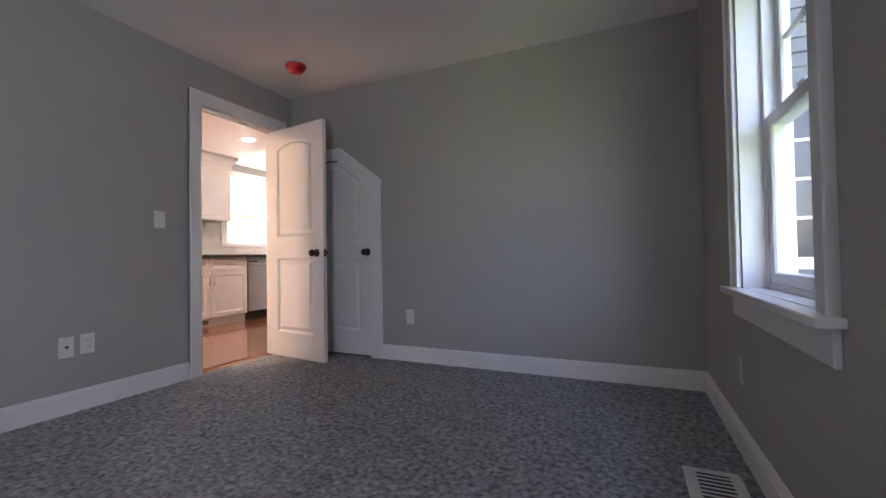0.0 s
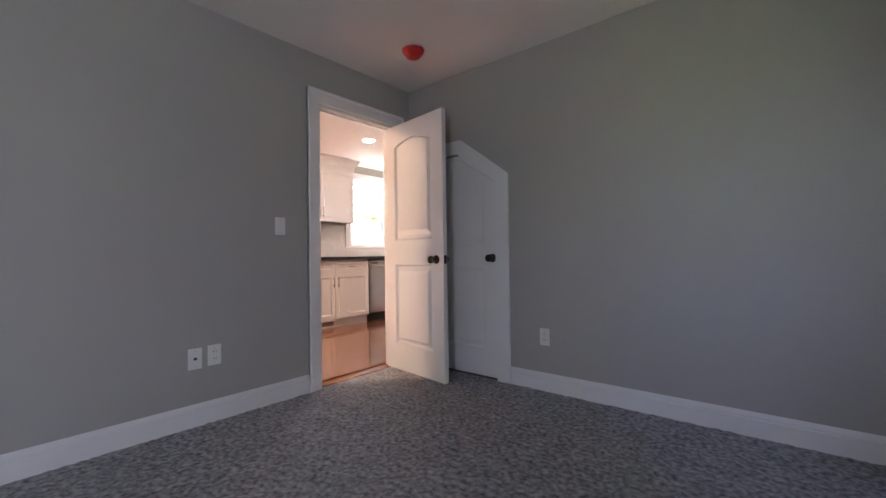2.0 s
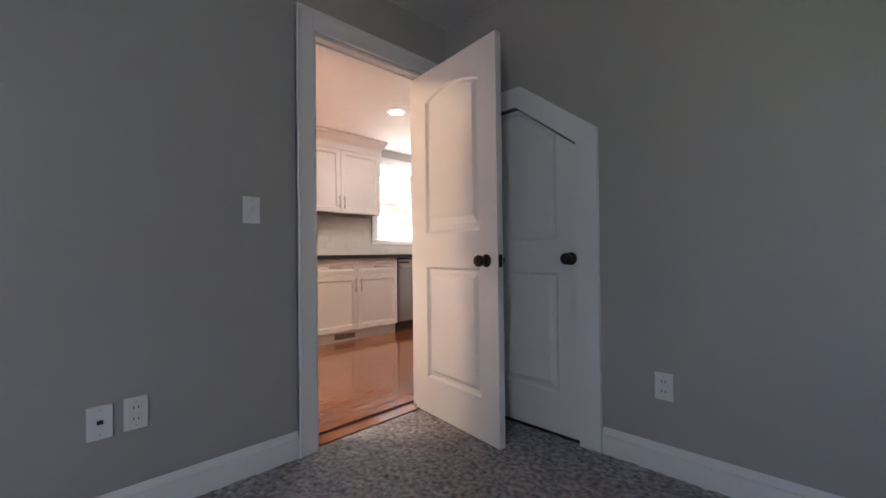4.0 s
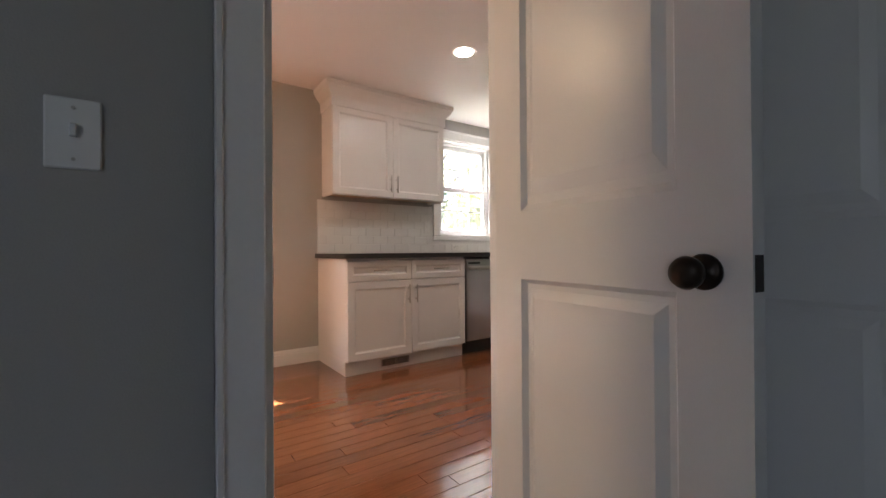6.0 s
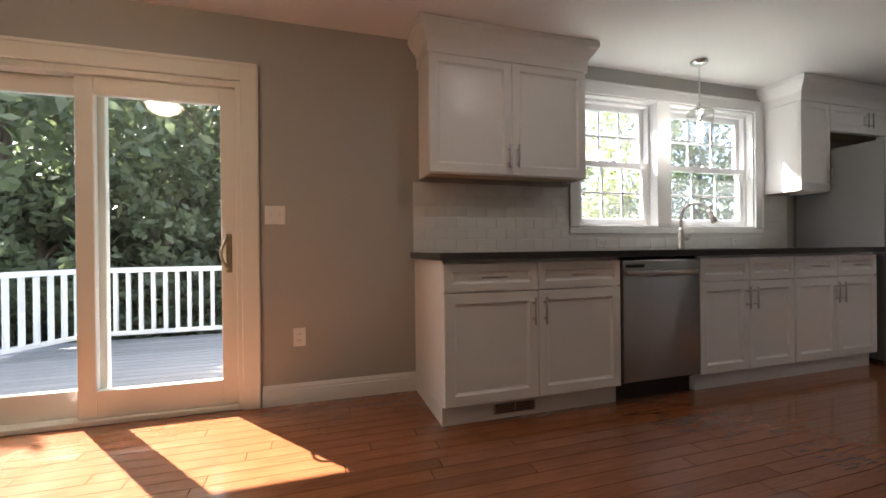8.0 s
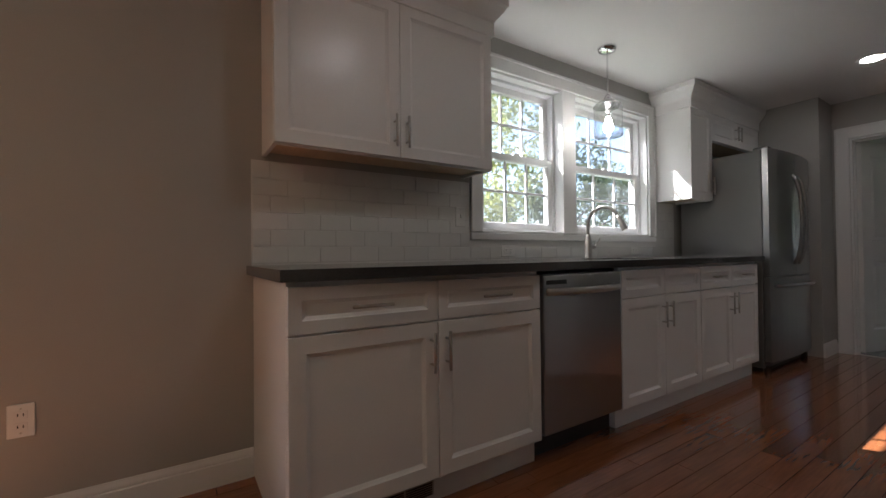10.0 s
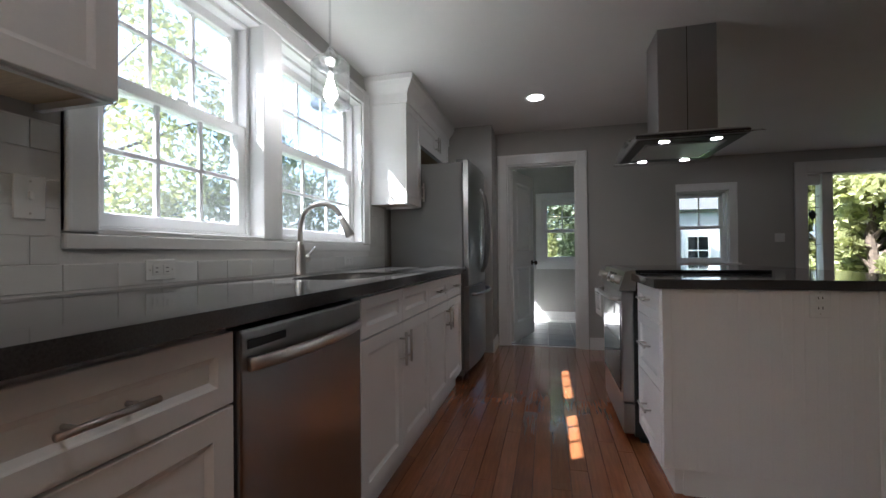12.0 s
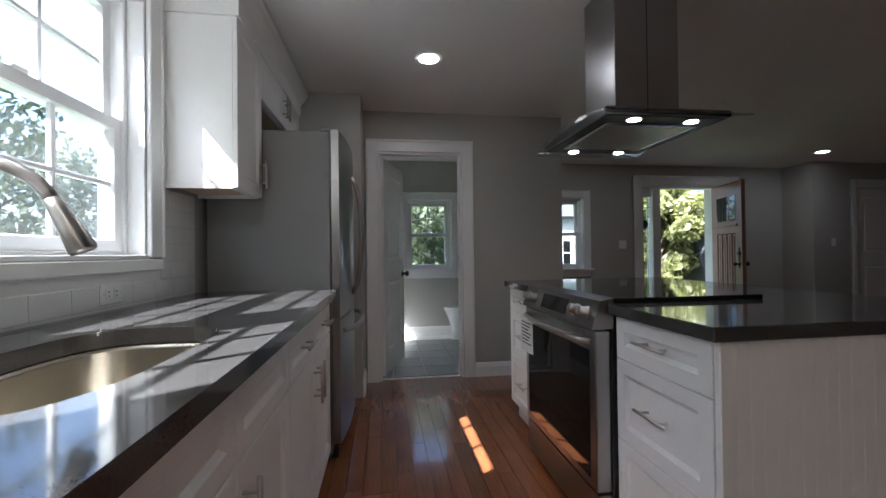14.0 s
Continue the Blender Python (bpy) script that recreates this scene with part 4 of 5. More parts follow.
def hood():
    h = thing("range_hood", pose(-3.30, 6.31, 0), "stainless island range hood with curved glass canopy", "range hood")
    part("chimney", box((-0.133, -0.12, 1.72), (0.181, 0.15, CK), 0.003), M_STEEL, h)
    part("chimney_seam", box((0.022, -0.1215, 1.72), (0.026, -0.1195, CK)), M_SLOT, h)
    part("body", loft([[(-0.29, -0.31, 1.655), (0.26, -0.31, 1.655), (0.26, 0.32, 1.655), (-0.29, 0.32, 1.655)], [(-0.29, -0.31, 1.685), (0.26, -0.31, 1.685), (0.26, 0.32, 1.685), (-0.29, 0.32, 1.685)], [(-0.16, -0.15, 1.735), (0.2, -0.15, 1.735), (0.2, 0.18, 1.735), (-0.16, 0.18, 1.735)]]), M_STEEL, h)
    part("underside", box((-0.28, -0.30, 1.6515), (0.25, 0.31, 1.6548), 0.001), M_BLACK, h, "black underside frame")
    f = part("filter", box((-0.225, -0.205, 1.646), (0.195, 0.215, 1.6513), 0.002), M_NICKEL, h, "brushed steel grease filter")
    part("filter_trim", loft([[(x * k + dx, y * k + dy, 1.6455) for x, y in ((-0.225, -0.205), (0.195, -0.205), (0.195, 0.215), (-0.225, 0.215))] for k, dx, dy in ((1.0, 0, 0), (0.93, -0.001, 0.0004))], cap0=False, cap1=False), M_CHROME, f)
    n = 16
    top, bot = [], []
    loops = []
    for i in range(n + 1):
        u = -1 + 2 * i / n
        y = 0.385 * u + 0.005
        z = 1.70 - 0.055 * u * u
        loops.append([(-0.31, y, z), (0.30, y, z), (0.30, y, z + 0.006), (-0.31, y, z + 0.006)])
    g = part("glass_canopy", loft(loops), M_LAMPGLASS, h, "curved clear glass canopy", True)
    part("front_trim", box((-0.295, -0.315, 1.66), (0.265, -0.309, 1.68), 0.002), M_BLACK, h)
    for x in (-0.14, 0.12):
        for y in (-0.265, 0.275):
            l = part("lamp_ring", lathe([(0.034, 0), (0.034, 0.006)], 20, pose(x, y, 1.6465)), M_CHROME, h)
            part("lamp_lens", lathe([(0.026, 0), (0.026, 0.003)], 20, pose(x, y, 1.645)), M_CAN, l, "lit hood lamp")


hood()


# ---- lamps ----
def can_light(x, y, z):
    c = thing("recessed_light", pose(x, y, z), "lit round recessed ceiling light with white trim", "ceiling light", "recessed lights")
    part("trim_ring", lathe([(0.062, -0.004), (0.085, -0.006), (0.088, -0.001)], 32), M_TRIM, c)
    part("lens", lathe([(0.062, -0.0055), (0.05, -0.0075), (0.0, -0.008)], 32), M_CAN, c, "glowing lens")


for x, y in ((-4.12, 3.78), (-4.165, 7.09), (-1.97, 8.90), (1.15, 9.02)):
    can_light(x, y, CK)


def dining_lamp():
    c = thing("ceiling_lamp", pose(-3.74, 1.16, CK), "lit warm dome ceiling lamp in the dining end", "ceiling lamp")
    part("mounting_pan", lathe([(0.16, -0.03), (0.165, -0.02), (0.16, 0.0)], 32), M_NICKEL, c, smooth=True)
    part("dome", lathe([(0.0, -0.12), (0.05, -0.117), (0.1, -0.1), (0.135, -0.07), (0.15, -0.03)], 32), M_DOME, c, "glowing warm glass dome", True)


dining_lamp()


def pendant():
    p = thing("pendant_lamp", pose(-5.10, 5.315, CK), "chrome pendant lamp with clear glass cylinder and lit bulb", "pendant lamp")
    part("canopy", lathe([(0.0, -0.03), (0.03, -0.03), (0.055, -0.022), (0.062, -0.006), (0.062, 0.0)], 28), M_CHROME, p, smooth=True)
    part("rod", cyl((0, 0, -0.32), (0, 0, -0.025), 0.006, 10), M_CHROME, p)
    part("socket", lathe([(0.016, -0.47), (0.017, -0.42), (0.02, -0.40), (0.045, -0.385), (0.048, -0.37), (0.03, -0.35), (0.012, -0.315)], 24), M_CHROME, p, smooth=True)
    bm = lathe([(0.089, -0.60), (0.092, -0.595), (0.092, -0.40), (0.08, -0.375), (0.047, -0.37)], 36)
    bmesh.ops.delete(bm, geom=[f for f in bm.faces if len(f.verts) > 4], context="FACES")
    for z in (-0.598, -0.398):
        part("glass_rim", lathe([(0.0915, z - 0.003), (0.0945, z - 0.003), (0.0945, z + 0.003), (0.0915, z + 0.003), (0.0915, z - 0.003)], 36), M_LAMPGLASS, p, "thick glass rim", True)
    g = part("glass_shade", bm, M_LAMPGLASS, p, "clear glass cylinder shade", True)
    g.visible_shadow = False
    part("bulb", lathe([(0.0, -0.575), (0.02, -0.57), (0.031, -0.55), (0.031, -0.53), (0.02, -0.495), (0.014, -0.47)], 20), M_BULB, p, "lit frosted bulb", True)


pendant()


def alarm():
    a = thing("smoke_alarm", pose(-2.17, 2.55, CB), "smoke alarm under a red plastic dust cover", "smoke alarm")
    part("mounting_plate", lathe([(0.07, -0.012), (0.072, 0.0)], 28), M_PLATE, a)
    part("dust_cover", lathe([(0.0, -0.072), (0.03, -0.07), (0.05, -0.062), (0.056, -0.045), (0.07, -0.038), (0.078, -0.02), (0.078, -0.012)], 28), M_RED, a, "red plastic cover", True)


alarm()

# ---- wall plates, register ----
BW = lambda y, z: pose(BD, y, z, 0, 0, 90)
plate(BW(1.87, 1.135), "switch", "white light switch beside the bedroom door", "light switch")
plate(BW(1.365, 0.375), "jack", "white cable jack plate low on the wall", "jack plate")
plate(BW(1.465, 0.38), "outlet", "white wall outlet beside a jack plate", "outlet")
plate(pose(-1.478, BN, 0.368), "outlet", "white wall outlet near the closet door", "outlet")
plate(pose(BE, 2.243, 0.351, 0, 0, -90), "outlet", "white wall outlet under the window", "outlet")
plate(pose(W, 2.281, 1.166, 0, 0, 90), "double", "white double light switch beside the patio door", "light switch")
plate(pose(W, 2.414, 0.41, 0, 0, 90), "outlet", "white wall outlet near the patio door", "outlet")
plate(pose(-1.04, N2, 1.2), "double", "white double light switch near the front door", "light switch")
plate(pose(1.95, 9.54, 1.2), "switch", "white light switch near the hall door", "light switch")
plate(pose(W + 0.0064, 4.285, 1.19, 0, 0, 90), "switch", "white switch on the tiled backsplash", "light switch")
plate(pose(W + 0.0064, 4.66, 0.985, 0, 90, 90), "outlet", "white outlet on the tiled backsplash", "outlet")
plate(pose(W + 0.0064, 6.06, 0.985, 0, 90, 90), "outlet", "white outlet on the tiled backsplash", "outlet")

reg = thing("floor_register", pose(0.43, 1.80, 0.006), "white metal floor register on the carpet", "floor vent")
part("register_frame", box((-0.10, -0.21, 0.0), (0.09, 0.20, 0.008), 0.003), M_PLATE, reg)
for k in range(12):
    part("slot", box((-0.06, -0.16 + k * 0.028, 0.008), (0.05, -0.148 + k * 0.028, 0.0092)), M_SLOT, reg)


# ---- bathroom ----
def toilet():
    t = thing("toilet", pose(-3.24, 9.70, 0, 0, 0, -90), "white porcelain toilet with closed lid", "toilet")
    n = 24

    def oval(a, b, cy, z):
        return [(a * math.cos(2 * math.pi * i / n), cy + b * math.sin(2 * math.pi * i / n), z) for i in range(n)]
    part("bowl", loft([oval(0.11, 0.2, -0.18, 0.0), oval(0.1, 0.19, -0.18, 0.12), oval(0.13, 0.21, -0.2, 0.26), oval(0.18, 0.24, -0.22, 0.37), oval(0.185, 0.25, -0.22, 0.39)]), M_PORC, t, smooth=True)
    part("lid", loft([oval(0.185, 0.25, -0.22, 0.392), oval(0.188, 0.253, -0.22, 0.41), oval(0.17, 0.235, -0.22, 0.42)]), M_PORC, t)
    part("tank", box((-0.22, 0.04, 0.36), (0.22, 0.22, 0.74), 0.02), M_PORC, t)
    part("tank_lid", box((-0.23, 0.03, 0.741), (0.23, 0.225, 0.775), 0.01), M_PORC, t)


toilet()
structure("floor_bath", box((W, 8.15, -0.0119), (-2.94, N2, -0.002)), M_GROUT, "grey tiled bathroom floor", "floor")
for p, q, n in (((-4.9, N2), (-2.94, N2), (0, -1)),):
    baseboard(p, q, n)

# ---- outdoors ----
structure("ground", box((-120, -120, -0.9), (120, 120, -0.75)), M_GRASS, "green lawn round the house", "ground")


# unseen blocks added over the ceilings; heights set by the shade they cast outdoors
structure("upper_storey", box((W - 0.16, 3.99, CK + 0.16), (EAST + 0.12, 10.5, 5.0)), M_SIDING, "unseen upper storey block added to shade the outside", "upper storey")
structure("upper_storey_south", box((W - 0.16, -2.56, CB + 0.16), (BE + 0.16, 3.985, 8.4)), M_SIDING, "unseen tall block over the bedroom added to shade the outside", "upper storey")


def clad_wall(x0, x1, y, z0, z1, opening):
    """Clapboards on an outside wall that looks to -y, left open round a window."""
    w = structure("cladding_south", box((x0, y - 0.012, z0), (x1, y, z1)), M_NEIGHBOUR, "grey clapboard outside wall of the living room", "wall")
    a, b, c, d = opening
    z = z0
    while z < z1 - 0.05:
        for p, q in ((x0, a), (b, x1)) if c - 0.1 < z < d else ((x0, x1),):
            part("clapboard", loft([[(x, y - 0.012, z), (x, y - 0.030, z), (x, y - 0.015, z + 0.108), (x, y - 0.012, z + 0.108)] for x in (p, q)]), M_NEIGHBOUR, w)
        z += 0.11
    f = part("window", loft([rect(a, b, c, d, y - 0.013), rect(a, b, c, d, y - 0.04), rect(a, b, c, d, y - 0.04, 0.09), rect(a, b, c, d, y - 0.02, 0.09)], cap0=False, cap1=False), M_VINYL, w, "white outside window frame")
    part("pane", box((a + 0.09, y - 0.02, c + 0.09), (b - 0.09, y - 0.014, d - 0.09)), M_BLACKGLASS, f)
    for k in range(1, 4):
        z = c + 0.09 + (d - c - 0.18) * k / 4
        part("muntin", box((a + 0.09, y - 0.032, z - 0.012), (b - 0.09, y - 0.0205, z + 0.012)), M_VINYL, f)


clad_wall(BE + 0.17, EAST + 0.12, 3.978, -0.75, 5.0, (1.2, 2.2, 0.72, 2.05))


def deck():
    d = thing("deck", pose(0, 0, -0.12), "weathered grey timber deck with white railing", "deck")
    part("joist_frame", box((-8.6, -3.0, -0.6), (W - 0.2, 3.6, -0.03)), M_SLOT, d)
    for i in range(24):
        x = -8.62 + i * 0.127
        if x + 0.12 < W - 0.16:
            part("deck_board", box((x, -3.0, -0.028), (x + 0.12, 3.6, 0.0), 0.003), M_DECK, d)


deck()


def railing(p, q):
    p, q = Vector((*p, -0.12)), Vector((*q, -0.12))
    d = q - p
    L = d.length
    r = thing("deck_railing", pose(p.x, p.y, p.z, 0, 0, math.degrees(math.atan2(d.y, d.x))), "white vinyl deck railing with square balusters", "railing", "deck railings")
    part("top_rail", box((0, -0.035, 0.82), (L, 0.035, 0.88), 0.008), M_VINYL, r)
    part("bottom_rail", box((0, -0.025, 0.08), (L, 0.025, 0.13), 0.006), M_VINYL, r)
    n = int(L / 0.125)
    for i in range(n):
        x = (i + 0.5) * L / n
        part("baluster", box((x - 0.02, -0.02, 0.13), (x + 0.02, 0.02, 0.82)), M_VINYL, r)


def rail_post(x, y):
    r = thing("railing_post", pose(x, y, -0.12), "white vinyl railing post with moulded cap", "post", "deck posts")
    part("shaft", box((-0.055, -0.055, 0), (0.055, 0.055, 0.97), 0.006), M_VINYL, r)
    part("cap", loft([[(-s, -s, z), (s, -s, z), (s, s, z), (-s, s, z)] for s, z in ((0.06, 0.95), (0.085, 0.985), (0.085, 1.0), (0.03, 1.03))]), M_VINYL, r)
    part("base_trim", box((-0.075, -0.075, 0), (0.075, 0.075, 0.05), 0.006), M_VINYL, r)


railing((-8.46, 0.06), (-8.46, 3.5))
railing((-7.0, -0.9), (-8.40, -0.04))
rail_post(-8.46, 0.0)
rail_post(-7.0, -0.95)
rail_post(-8.46, 3.55)
# overhang added as a sun block; its depth ends the patch on the floor
roof = thing("sun_overhang", pose(0, 0, 0), "white roof overhang added above the patio door to cut the sun", "roof")
part("soffit", box((-6.47, -2.5, 2.5), (W - 0.162, 3.0, 2.53)), M_VINYL, roof)
part("shingles", loft([[(-6.5, y, 2.531), (W - 0.162, y, 2.531), (W - 0.162, y, 2.8), (-6.5, y, 2.6)] for y in (-2.55, 3.05)]), M_ROOF, roof)


def leaf_mesh(name, clumps, size, n, seed, squash=1.0):
    rng = np.random.RandomState(seed)
    verts, faces = [], []
    for cx, cy, cz, r in clumps:
        for k in range(n):
            v = rng.normal(size=3)
            v /= np.linalg.norm(v) + 1e-6
            p = np.array([cx, cy, cz]) + v * r * (0.35 + 0.65 * rng.rand() ** 0.5) * np.array([1, 1, squash])
            a, b = rng.normal(size=3), rng.normal(size=3)
            a /= np.linalg.norm(a)
            b -= a * a.dot(b)
            b /= np.linalg.norm(b)
            s = size * (0.6 + 0.8 * rng.rand())
            i = len(verts)
            verts += [tuple(p - a * s), tuple(p + b * s * 0.45), tuple(p + a * s), tuple(p - b * s * 0.45)]
            faces.append((i, i + 1, i + 2, i + 3))
    me = bpy.data.meshes.new(name)
    me.from_pydata(verts, [], faces)
    return me


def tree(x, y, h, spread, seed, material, label, clumps=34, leaves=130, size=0.13, low=0.25):
    rng = random.Random(seed)
    t = thing("tree", pose(x, y, -0.76), label, "tree", "garden trees")
    bm = tube([(0, 0, 0), (0.05, 0.02, h * 0.25), (-0.06, 0.05, h * 0.5), (0.03, 0, h * 0.85)], [0.16, 0.12, 0.085, 0.03], 9)
    cl = []
    for i in range(clumps):
        z = h * (low + (1 - low) * rng.random())
        rad = spread * math.sin(math.pi * min(0.95, max(0.12, (z / h - low * 0.6) / (1.05 - low * 0.6)))) * (0.45 + 0.6 * rng.random())
        a = rng.random() * 2 * math.pi
        c = (rad * math.cos(a), rad * math.sin(a), z)
        cl.append((*c, spread * (0.22 + 0.16 * rng.random())))
        if i % 3 == 0:
            tube([(0, 0, z * 0.7), (c[0] * 0.5, c[1] * 0.5, z * 0.85), c], [0.05, 0.03, 0.012], 6, bm=bm)
    part("trunk", bm, M_BARK, t)
    me = leaf_mesh("crown", cl, size, leaves, seed)
    me.materials.append(material)
    cr = new("crown", me)
    cr.parent = t
    return t


GREEN, LIME = "leafy green garden tree", "sunlit yellow green garden tree"
TREES = [(-13.5, -2.5, 7.5, 2.6, M_LEAF), (-12.8, 1.2, 7.0, 2.4, M_LEAF), (-14.5, 4.2, 6.5, 2.2, M_LEAF2), (-13.8, 7.6, 5.3, 2.2, M_LEAF),
         (-16.5, 0.0, 9.0, 3.0, M_LEAF), (-15.0, 11.0, 10.0, 3.3, M_LEAF2), (-11.2, -2.4, 6.6, 2.5, M_LEAF), (-17, 6.5, 6.0, 2.6, M_LEAF), (-13, 14.5, 5.4, 2.6, M_LEAF), (-12.6, 3.2, 4.0, 1.7, M_LEAF),
         (-4.6, 19.0, 6.0, 2.4, M_LEAF), (-2.2, 21.0, 7.0, 2.6, M_LEAF), (-7.0, 21.0, 6.5, 2.6, M_LEAF),
         (2.9, 14.6, 4.2, 1.0, M_LEAF2), (3.1, 16.6, 4.8, 0.9, M_LEAF2), (3.35, 15.4, 4.4, 1.0, M_LEAF2)]
for i, (x, y, h, s, ml) in enumerate(TREES):
    tree(x, y, h, s, 11 + i, ml, GREEN if ml is M_LEAF else LIME, clumps=40, leaves=190, size=0.11, low=0.12)
for i, (x, y, h) in enumerate(((-10.6, -1.6, 2.6), (-10.4, 0.2, 2.3), (-10.8, 1.9, 2.7), (-10.5, 3.6, 2.3), (-11.5, 5.4, 2.2), (-18.0, -3.0, 8.5), (-17.0, 2.6, 7.0), (-19.0, -6.5, 9.0))):
    tree(x, y, h, 1.5 if h < 3 else 3.0, 70 + i, M_LEAF, "dense green garden shrub" if h < 3 else "tall dense green tree", clumps=34 if h < 3 else 50, leaves=220, size=0.09 if h < 3 else 0.14, low=0.06)
for i, x in enumerate((-4.35, -3.95)):
    t = thing("cypress", pose(x, 14.6, -0.76), "narrow yellow green cypress", "tree", "garden trees")
    part("trunk", tube([(0, 0, 0), (0, 0, 1.0), (0, 0, 1.9)], [0.06, 0.05, 0.02], 8), M_BARK, t)
    me = leaf_mesh("crown", [(0, 0, 0.3 + k * 0.22, 0.26 - 0.018 * k) for k in range(10)], 0.05, 160, 50 + i, 1.2)
    me.materials.append(M_LEAF2)
    cr = new("crown", me)
    cr.parent = t

fence = thing("picket_fence", pose(-8.0, 13.2, -0.76), "white picket fence with square posts", "fence")
for z in (0.35, 1.0):
    part("rail", box((0, 0.02, z), (6.0, 0.06, z + 0.09)), M_VINYL, fence)
for i in range(50):
    x = i * 0.12
    part("picket", loft([[(x, y, 0.1), (x + 0.07, y, 0.1), (x + 0.07, y, 1.22), (x + 0.035, y, 1.3), (x, y, 1.22)] for y in (0.0, 0.02)]), M_VINYL, fence)
for x in (1.9, 3.9, 5.9):
    part("fence_post", box((x, 0.0, 0.0), (x + 0.12, 0.12, 1.55), 0.01), M_VINYL, fence)

col = thing("porch_column", pose(0.12, 12.0, -0.12), "white square porch column", "column")
part("shaft", box((-0.09, -0.09, 0.15), (0.09, 0.09, 2.5), 0.004), M_VINYL, col)
part("plinth", box((-0.12, -0.12, 0), (0.12, 0.12, 0.15), 0.006), M_VINYL, col)
structure("porch_floor", box((-3.0, N2 + 0.16, -0.3), (3.0, 12.4, -0.12)), M_DECK, "grey porch floor before the front door", "porch floor")
structure("porch_roof", box((-2.6, N2 + 0.16, 2.45), (3.0, 12.4, 2.6)), M_VINYL, "white porch ceiling", "porch roof")


def house(m, w, d, h, ridge, label, windows, siding=M_SIDING):
    hs = thing("house", m, label, "house")
    part("wall", box((0, 0, 0), (w, d, h)), siding, hs)
    k = 0
    z = 0.3
    while z < h:
        part("clapboard", loft([[(-0.01, y0, z), (-0.01, y0 - 0.012 - 0.0, z), (w + 0.01, y0 - 0.012, z), (w + 0.01, y0, z)] if kk == 0 else [(-0.01, y0, z + 0.12), (-0.01, y0 - 0.002, z + 0.12), (w + 0.01, y0 - 0.002, z + 0.12), (w + 0.01, y0, z + 0.12)] for kk, y0 in ((0, 0.0), (1, 0.0))]), siding, hs)
        z += 0.13
    part("roof", loft([[(x, -0.4, h), (x, d + 0.4, h), (x, d / 2, h + ridge)] for x in (-0.4, w + 0.4)]), M_ROOF, hs)
    for x, z, ww, hh in windows:
        f = part("window", box((x - 0.1, -0.05, z - 0.1), (x + ww + 0.1, -0.013, z + hh + 0.1), 0.006), M_VINYL, hs)
        part("pane", box((x, -0.055, z), (x + ww, -0.0505, z + hh)), M_BLACKGLASS, f)
        part("muntin", box((x, -0.062, z + hh / 2 - 0.025), (x + ww, -0.0555, z + hh / 2 + 0.025)), M_VINYL, f)
        part("muntin", box((x + ww / 2 - 0.012, -0.061, z), (x + ww / 2 + 0.012, -0.0555, z + hh)), M_VINYL, f)
    return hs


house(pose(3.8, 19.0, -0.76, 0, 0, -90), 19.0, 8, 6.0, 2.5, "pale grey clapboard neighbour house with white windows", [(2.6, 1.3, 1.0, 1.5), (5.6, 1.3, 1.0, 1.5), (8.6, 1.3, 1.0, 1.5), (2.6, 4.2, 0.9, 1.35), (7.0, 4.2, 0.9, 1.35), (12, 1.55, 0.9, 1.3)], M_NEIGHBOUR)
house(pose(1.0, 24.0, -0.76), 7.0, 7, 3.6, 2.2, "pale cottage with dark gabled roof across the street", [(1.0, 1.2, 0.8, 1.2), (3.0, 1.2, 0.8, 1.2), (4.6, 1.2, 0.8, 1.2)])

# ---- many pieces: tiles and boards ----
MESHES = {}


def piece(name, size, material, parent, at, bevel=0.0015):
    key = (name, tuple(round(s, 3) for s in size))
    me = MESHES.get(key)
    if me is None:
        bm = box((-size[0] / 2, -size[1] / 2, 0), (size[0] / 2, size[1] / 2, size[2]))
        top = [v for v in bm.verts if v.co.z > 1e-6]
        for v in top:
            v.co.x -= math.copysign(bevel, v.co.x)
            v.co.y -= math.copysign(bevel, v.co.y)
        low = [bm.verts.new((v.co.x + math.copysign(bevel, v.co.x), v.co.y + math.copysign(bevel, v.co.y), size[2] - bevel)) for v in top]
        bmesh.ops.delete(bm, geom=low, context="VERTS")
        me = bpy.data.meshes.new(name)
        bm.to_mesh(me)
        bm.free()
        me.materials.append(material)
        MESHES[key] = me
    ob = new(name, me)
    ob.parent = parent
    ob.matrix_basis = at
    return ob


# subway tile backsplash on the west wall; tiles stand on their backs, facing the room
splash = structure("backsplash", box((W, 3.145, CTOP), (W + 0.004, 6.70, 1.053)), M_GROUT, "white glazed subway tile backsplash", "backsplash")
bm = box((W, 3.145, 1.0535), (W + 0.004, 4.359, 1.402))
part("grout_bed", bm, M_GROUT, splash)
part("grout_bed", box((W, 6.384, 1.0535), (W + 0.004, 6.70, 1.402)), M_GROUT, splash)
TW, TH, G = 0.152, 0.0765, 0.0015


def tile_row(y0, y1, z, off):
    y = y0 - off
    while y < y1 - 0.01:
        a, b = max(y, y0), min(y + TW, y1)
        if b - a > 0.012:
            at = pose(W + 0.004, (a + b) / 2, z + TH / 2, 0, 90, 0)
            piece("tile", (TH - G, round(b - a - G, 3), 0.0025), M_TILE, splash, at, 0.001)
        y += TW


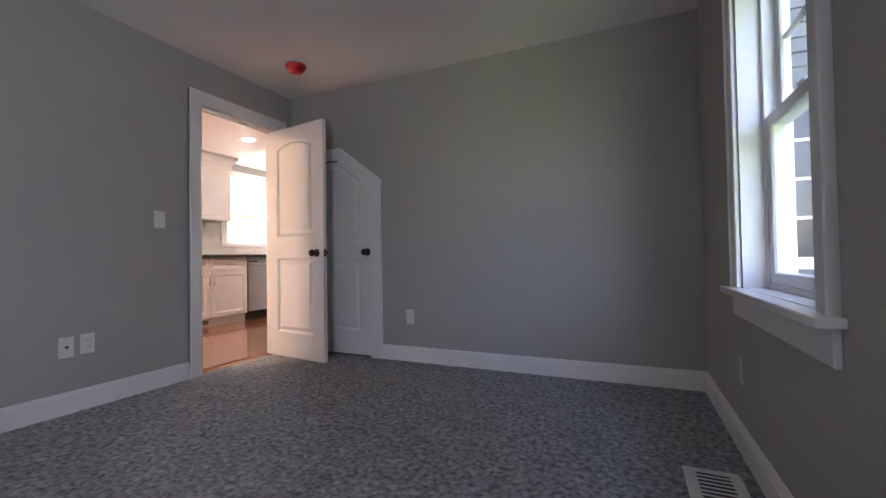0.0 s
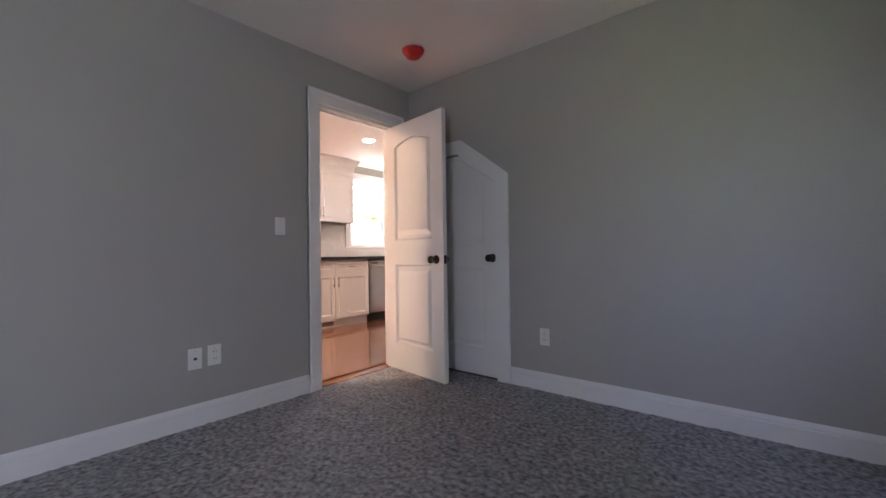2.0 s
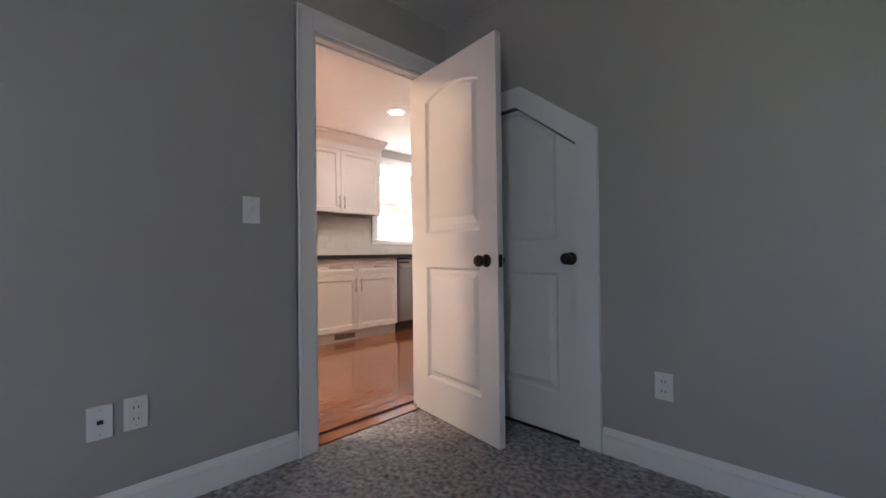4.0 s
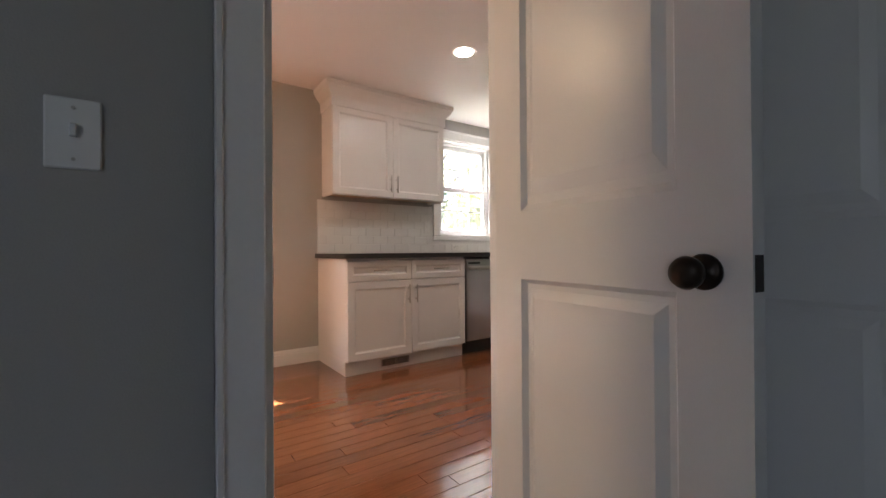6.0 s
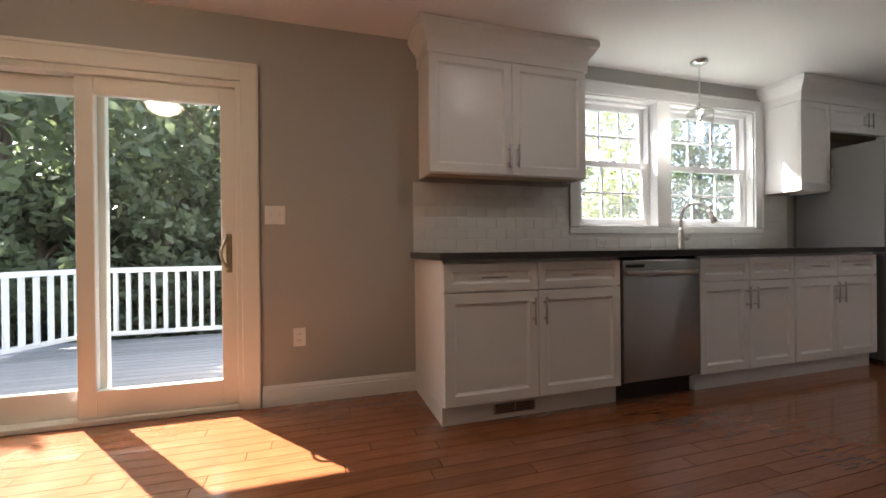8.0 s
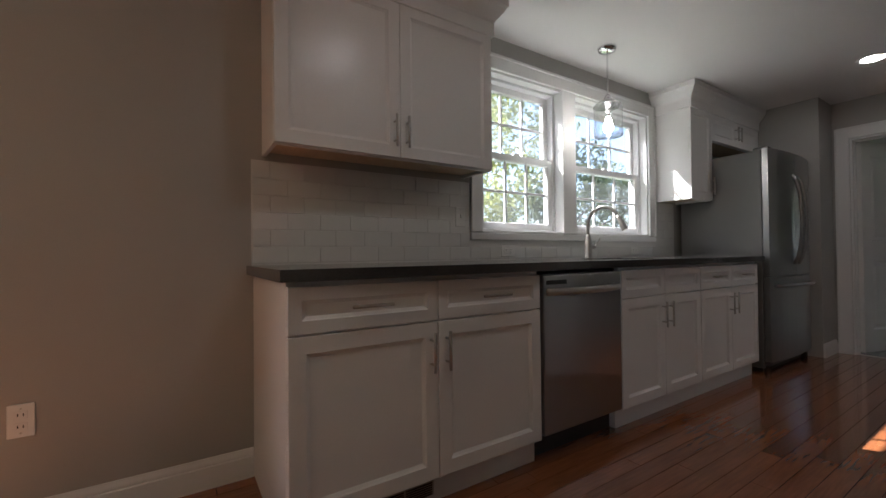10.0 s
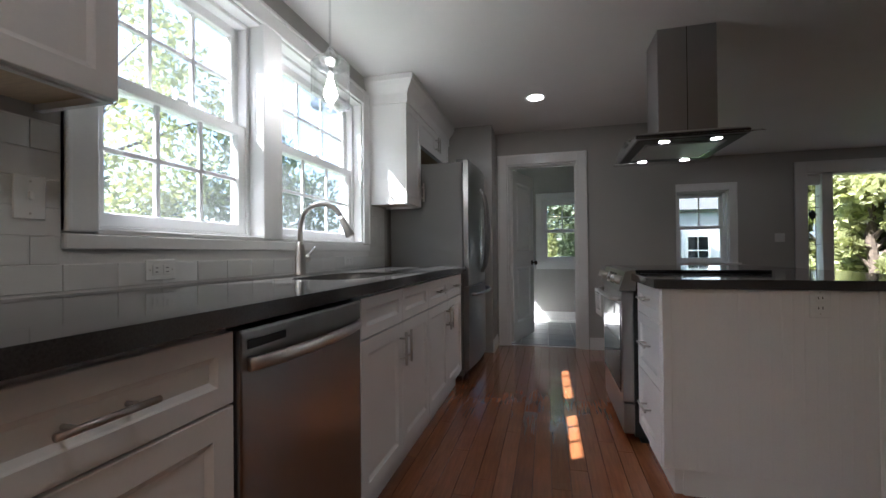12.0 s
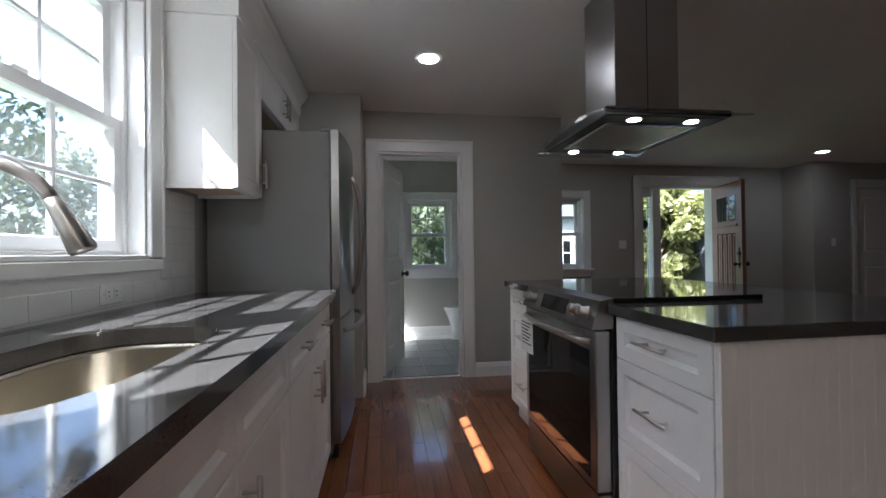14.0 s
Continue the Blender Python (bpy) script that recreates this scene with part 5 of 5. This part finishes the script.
for r in range(7):
    z = CTOP + 0.008 + r * (TH + 0.0005)
    off = TW / 2 if r % 2 else 0
    if z + TH > 1.405:
        continue
    if z + TH < 1.06:
        tile_row(3.147, 6.70, z, off)
    else:
        tile_row(3.147, 4.357, z, off)
        tile_row(6.386, 6.70, z, off)

# bathroom floor tiles
fb = bpy.data.objects["floor_bath"]
for i in range(9):
    for j in range(6):
        x, y = W + 0.1 + i * 0.305, 8.2 + j * 0.305 + 0.0
        if x + 0.3 < -2.94 and y + 0.3 < N2:
            piece("tile", (0.30, 0.30, 0.008), M_BATHTILE, fb, pose(x + 0.15, y + 0.15, -0.002), 0.002)

# hardwood boards, running north and south
BW_ = 0.083
rng = random.Random(5)
LENS = (0.6, 0.8, 1.0, 1.2, 1.5)
rest_v, rest_f = [], []
count = 0
x = W
while x < EAST - 0.01:
    w = BW_
    y = S0 - rng.random() * 0.8
    south = S0 if x < KE - 0.02 else 4.1
    while y < N2:
        L = rng.choice(LENS)
        north = N + 0.04 if x < -2.94 else N2
        a, b = max(y, south), min(y + L, north)
        if b - a > 0.03 and x + w <= (KE if b < 4.1 else EAST):
            mid = (a + b) / 2
            if count < 300 and x < -3.55 and 1.9 < mid < 7.9 and b - a == L:
                piece("floor_board", (w - 0.0006, L - 0.0006, 0.012), M_WOOD, floor_wood, pose(x + w / 2, mid, -0.012), 0.001)
                count += 1
            else:
                i = len(rest_v)
                x0, x1, y0, y1 = x + 0.0003, x + w - 0.0003, a + 0.0003, b - 0.0003
                rest_v += [(x0, y0, -0.012), (x1, y0, -0.012), (x1, y1, -0.012), (x0, y1, -0.012), (x0 + 0.001, y0 + 0.001, 0), (x1 - 0.001, y0 + 0.001, 0), (x1 - 0.001, y1 - 0.001, 0), (x0 + 0.001, y1 - 0.001, 0)]
                rest_f += [(i + 4, i + 5, i + 6, i + 7), (i, i + 1, i + 5, i + 4), (i + 1, i + 2, i + 6, i + 5), (i + 2, i + 3, i + 7, i + 6), (i + 3, i, i + 4, i + 7)]
        y += L
    x += BW_
me = bpy.data.meshes.new("floor_boards")
me.from_pydata(rest_v, [], rest_f)
me.materials.append(M_WOOD)
tagged(new("floor_boards", me), "glossy reddish hardwood strip boards", "floor boards", kind="stuff")
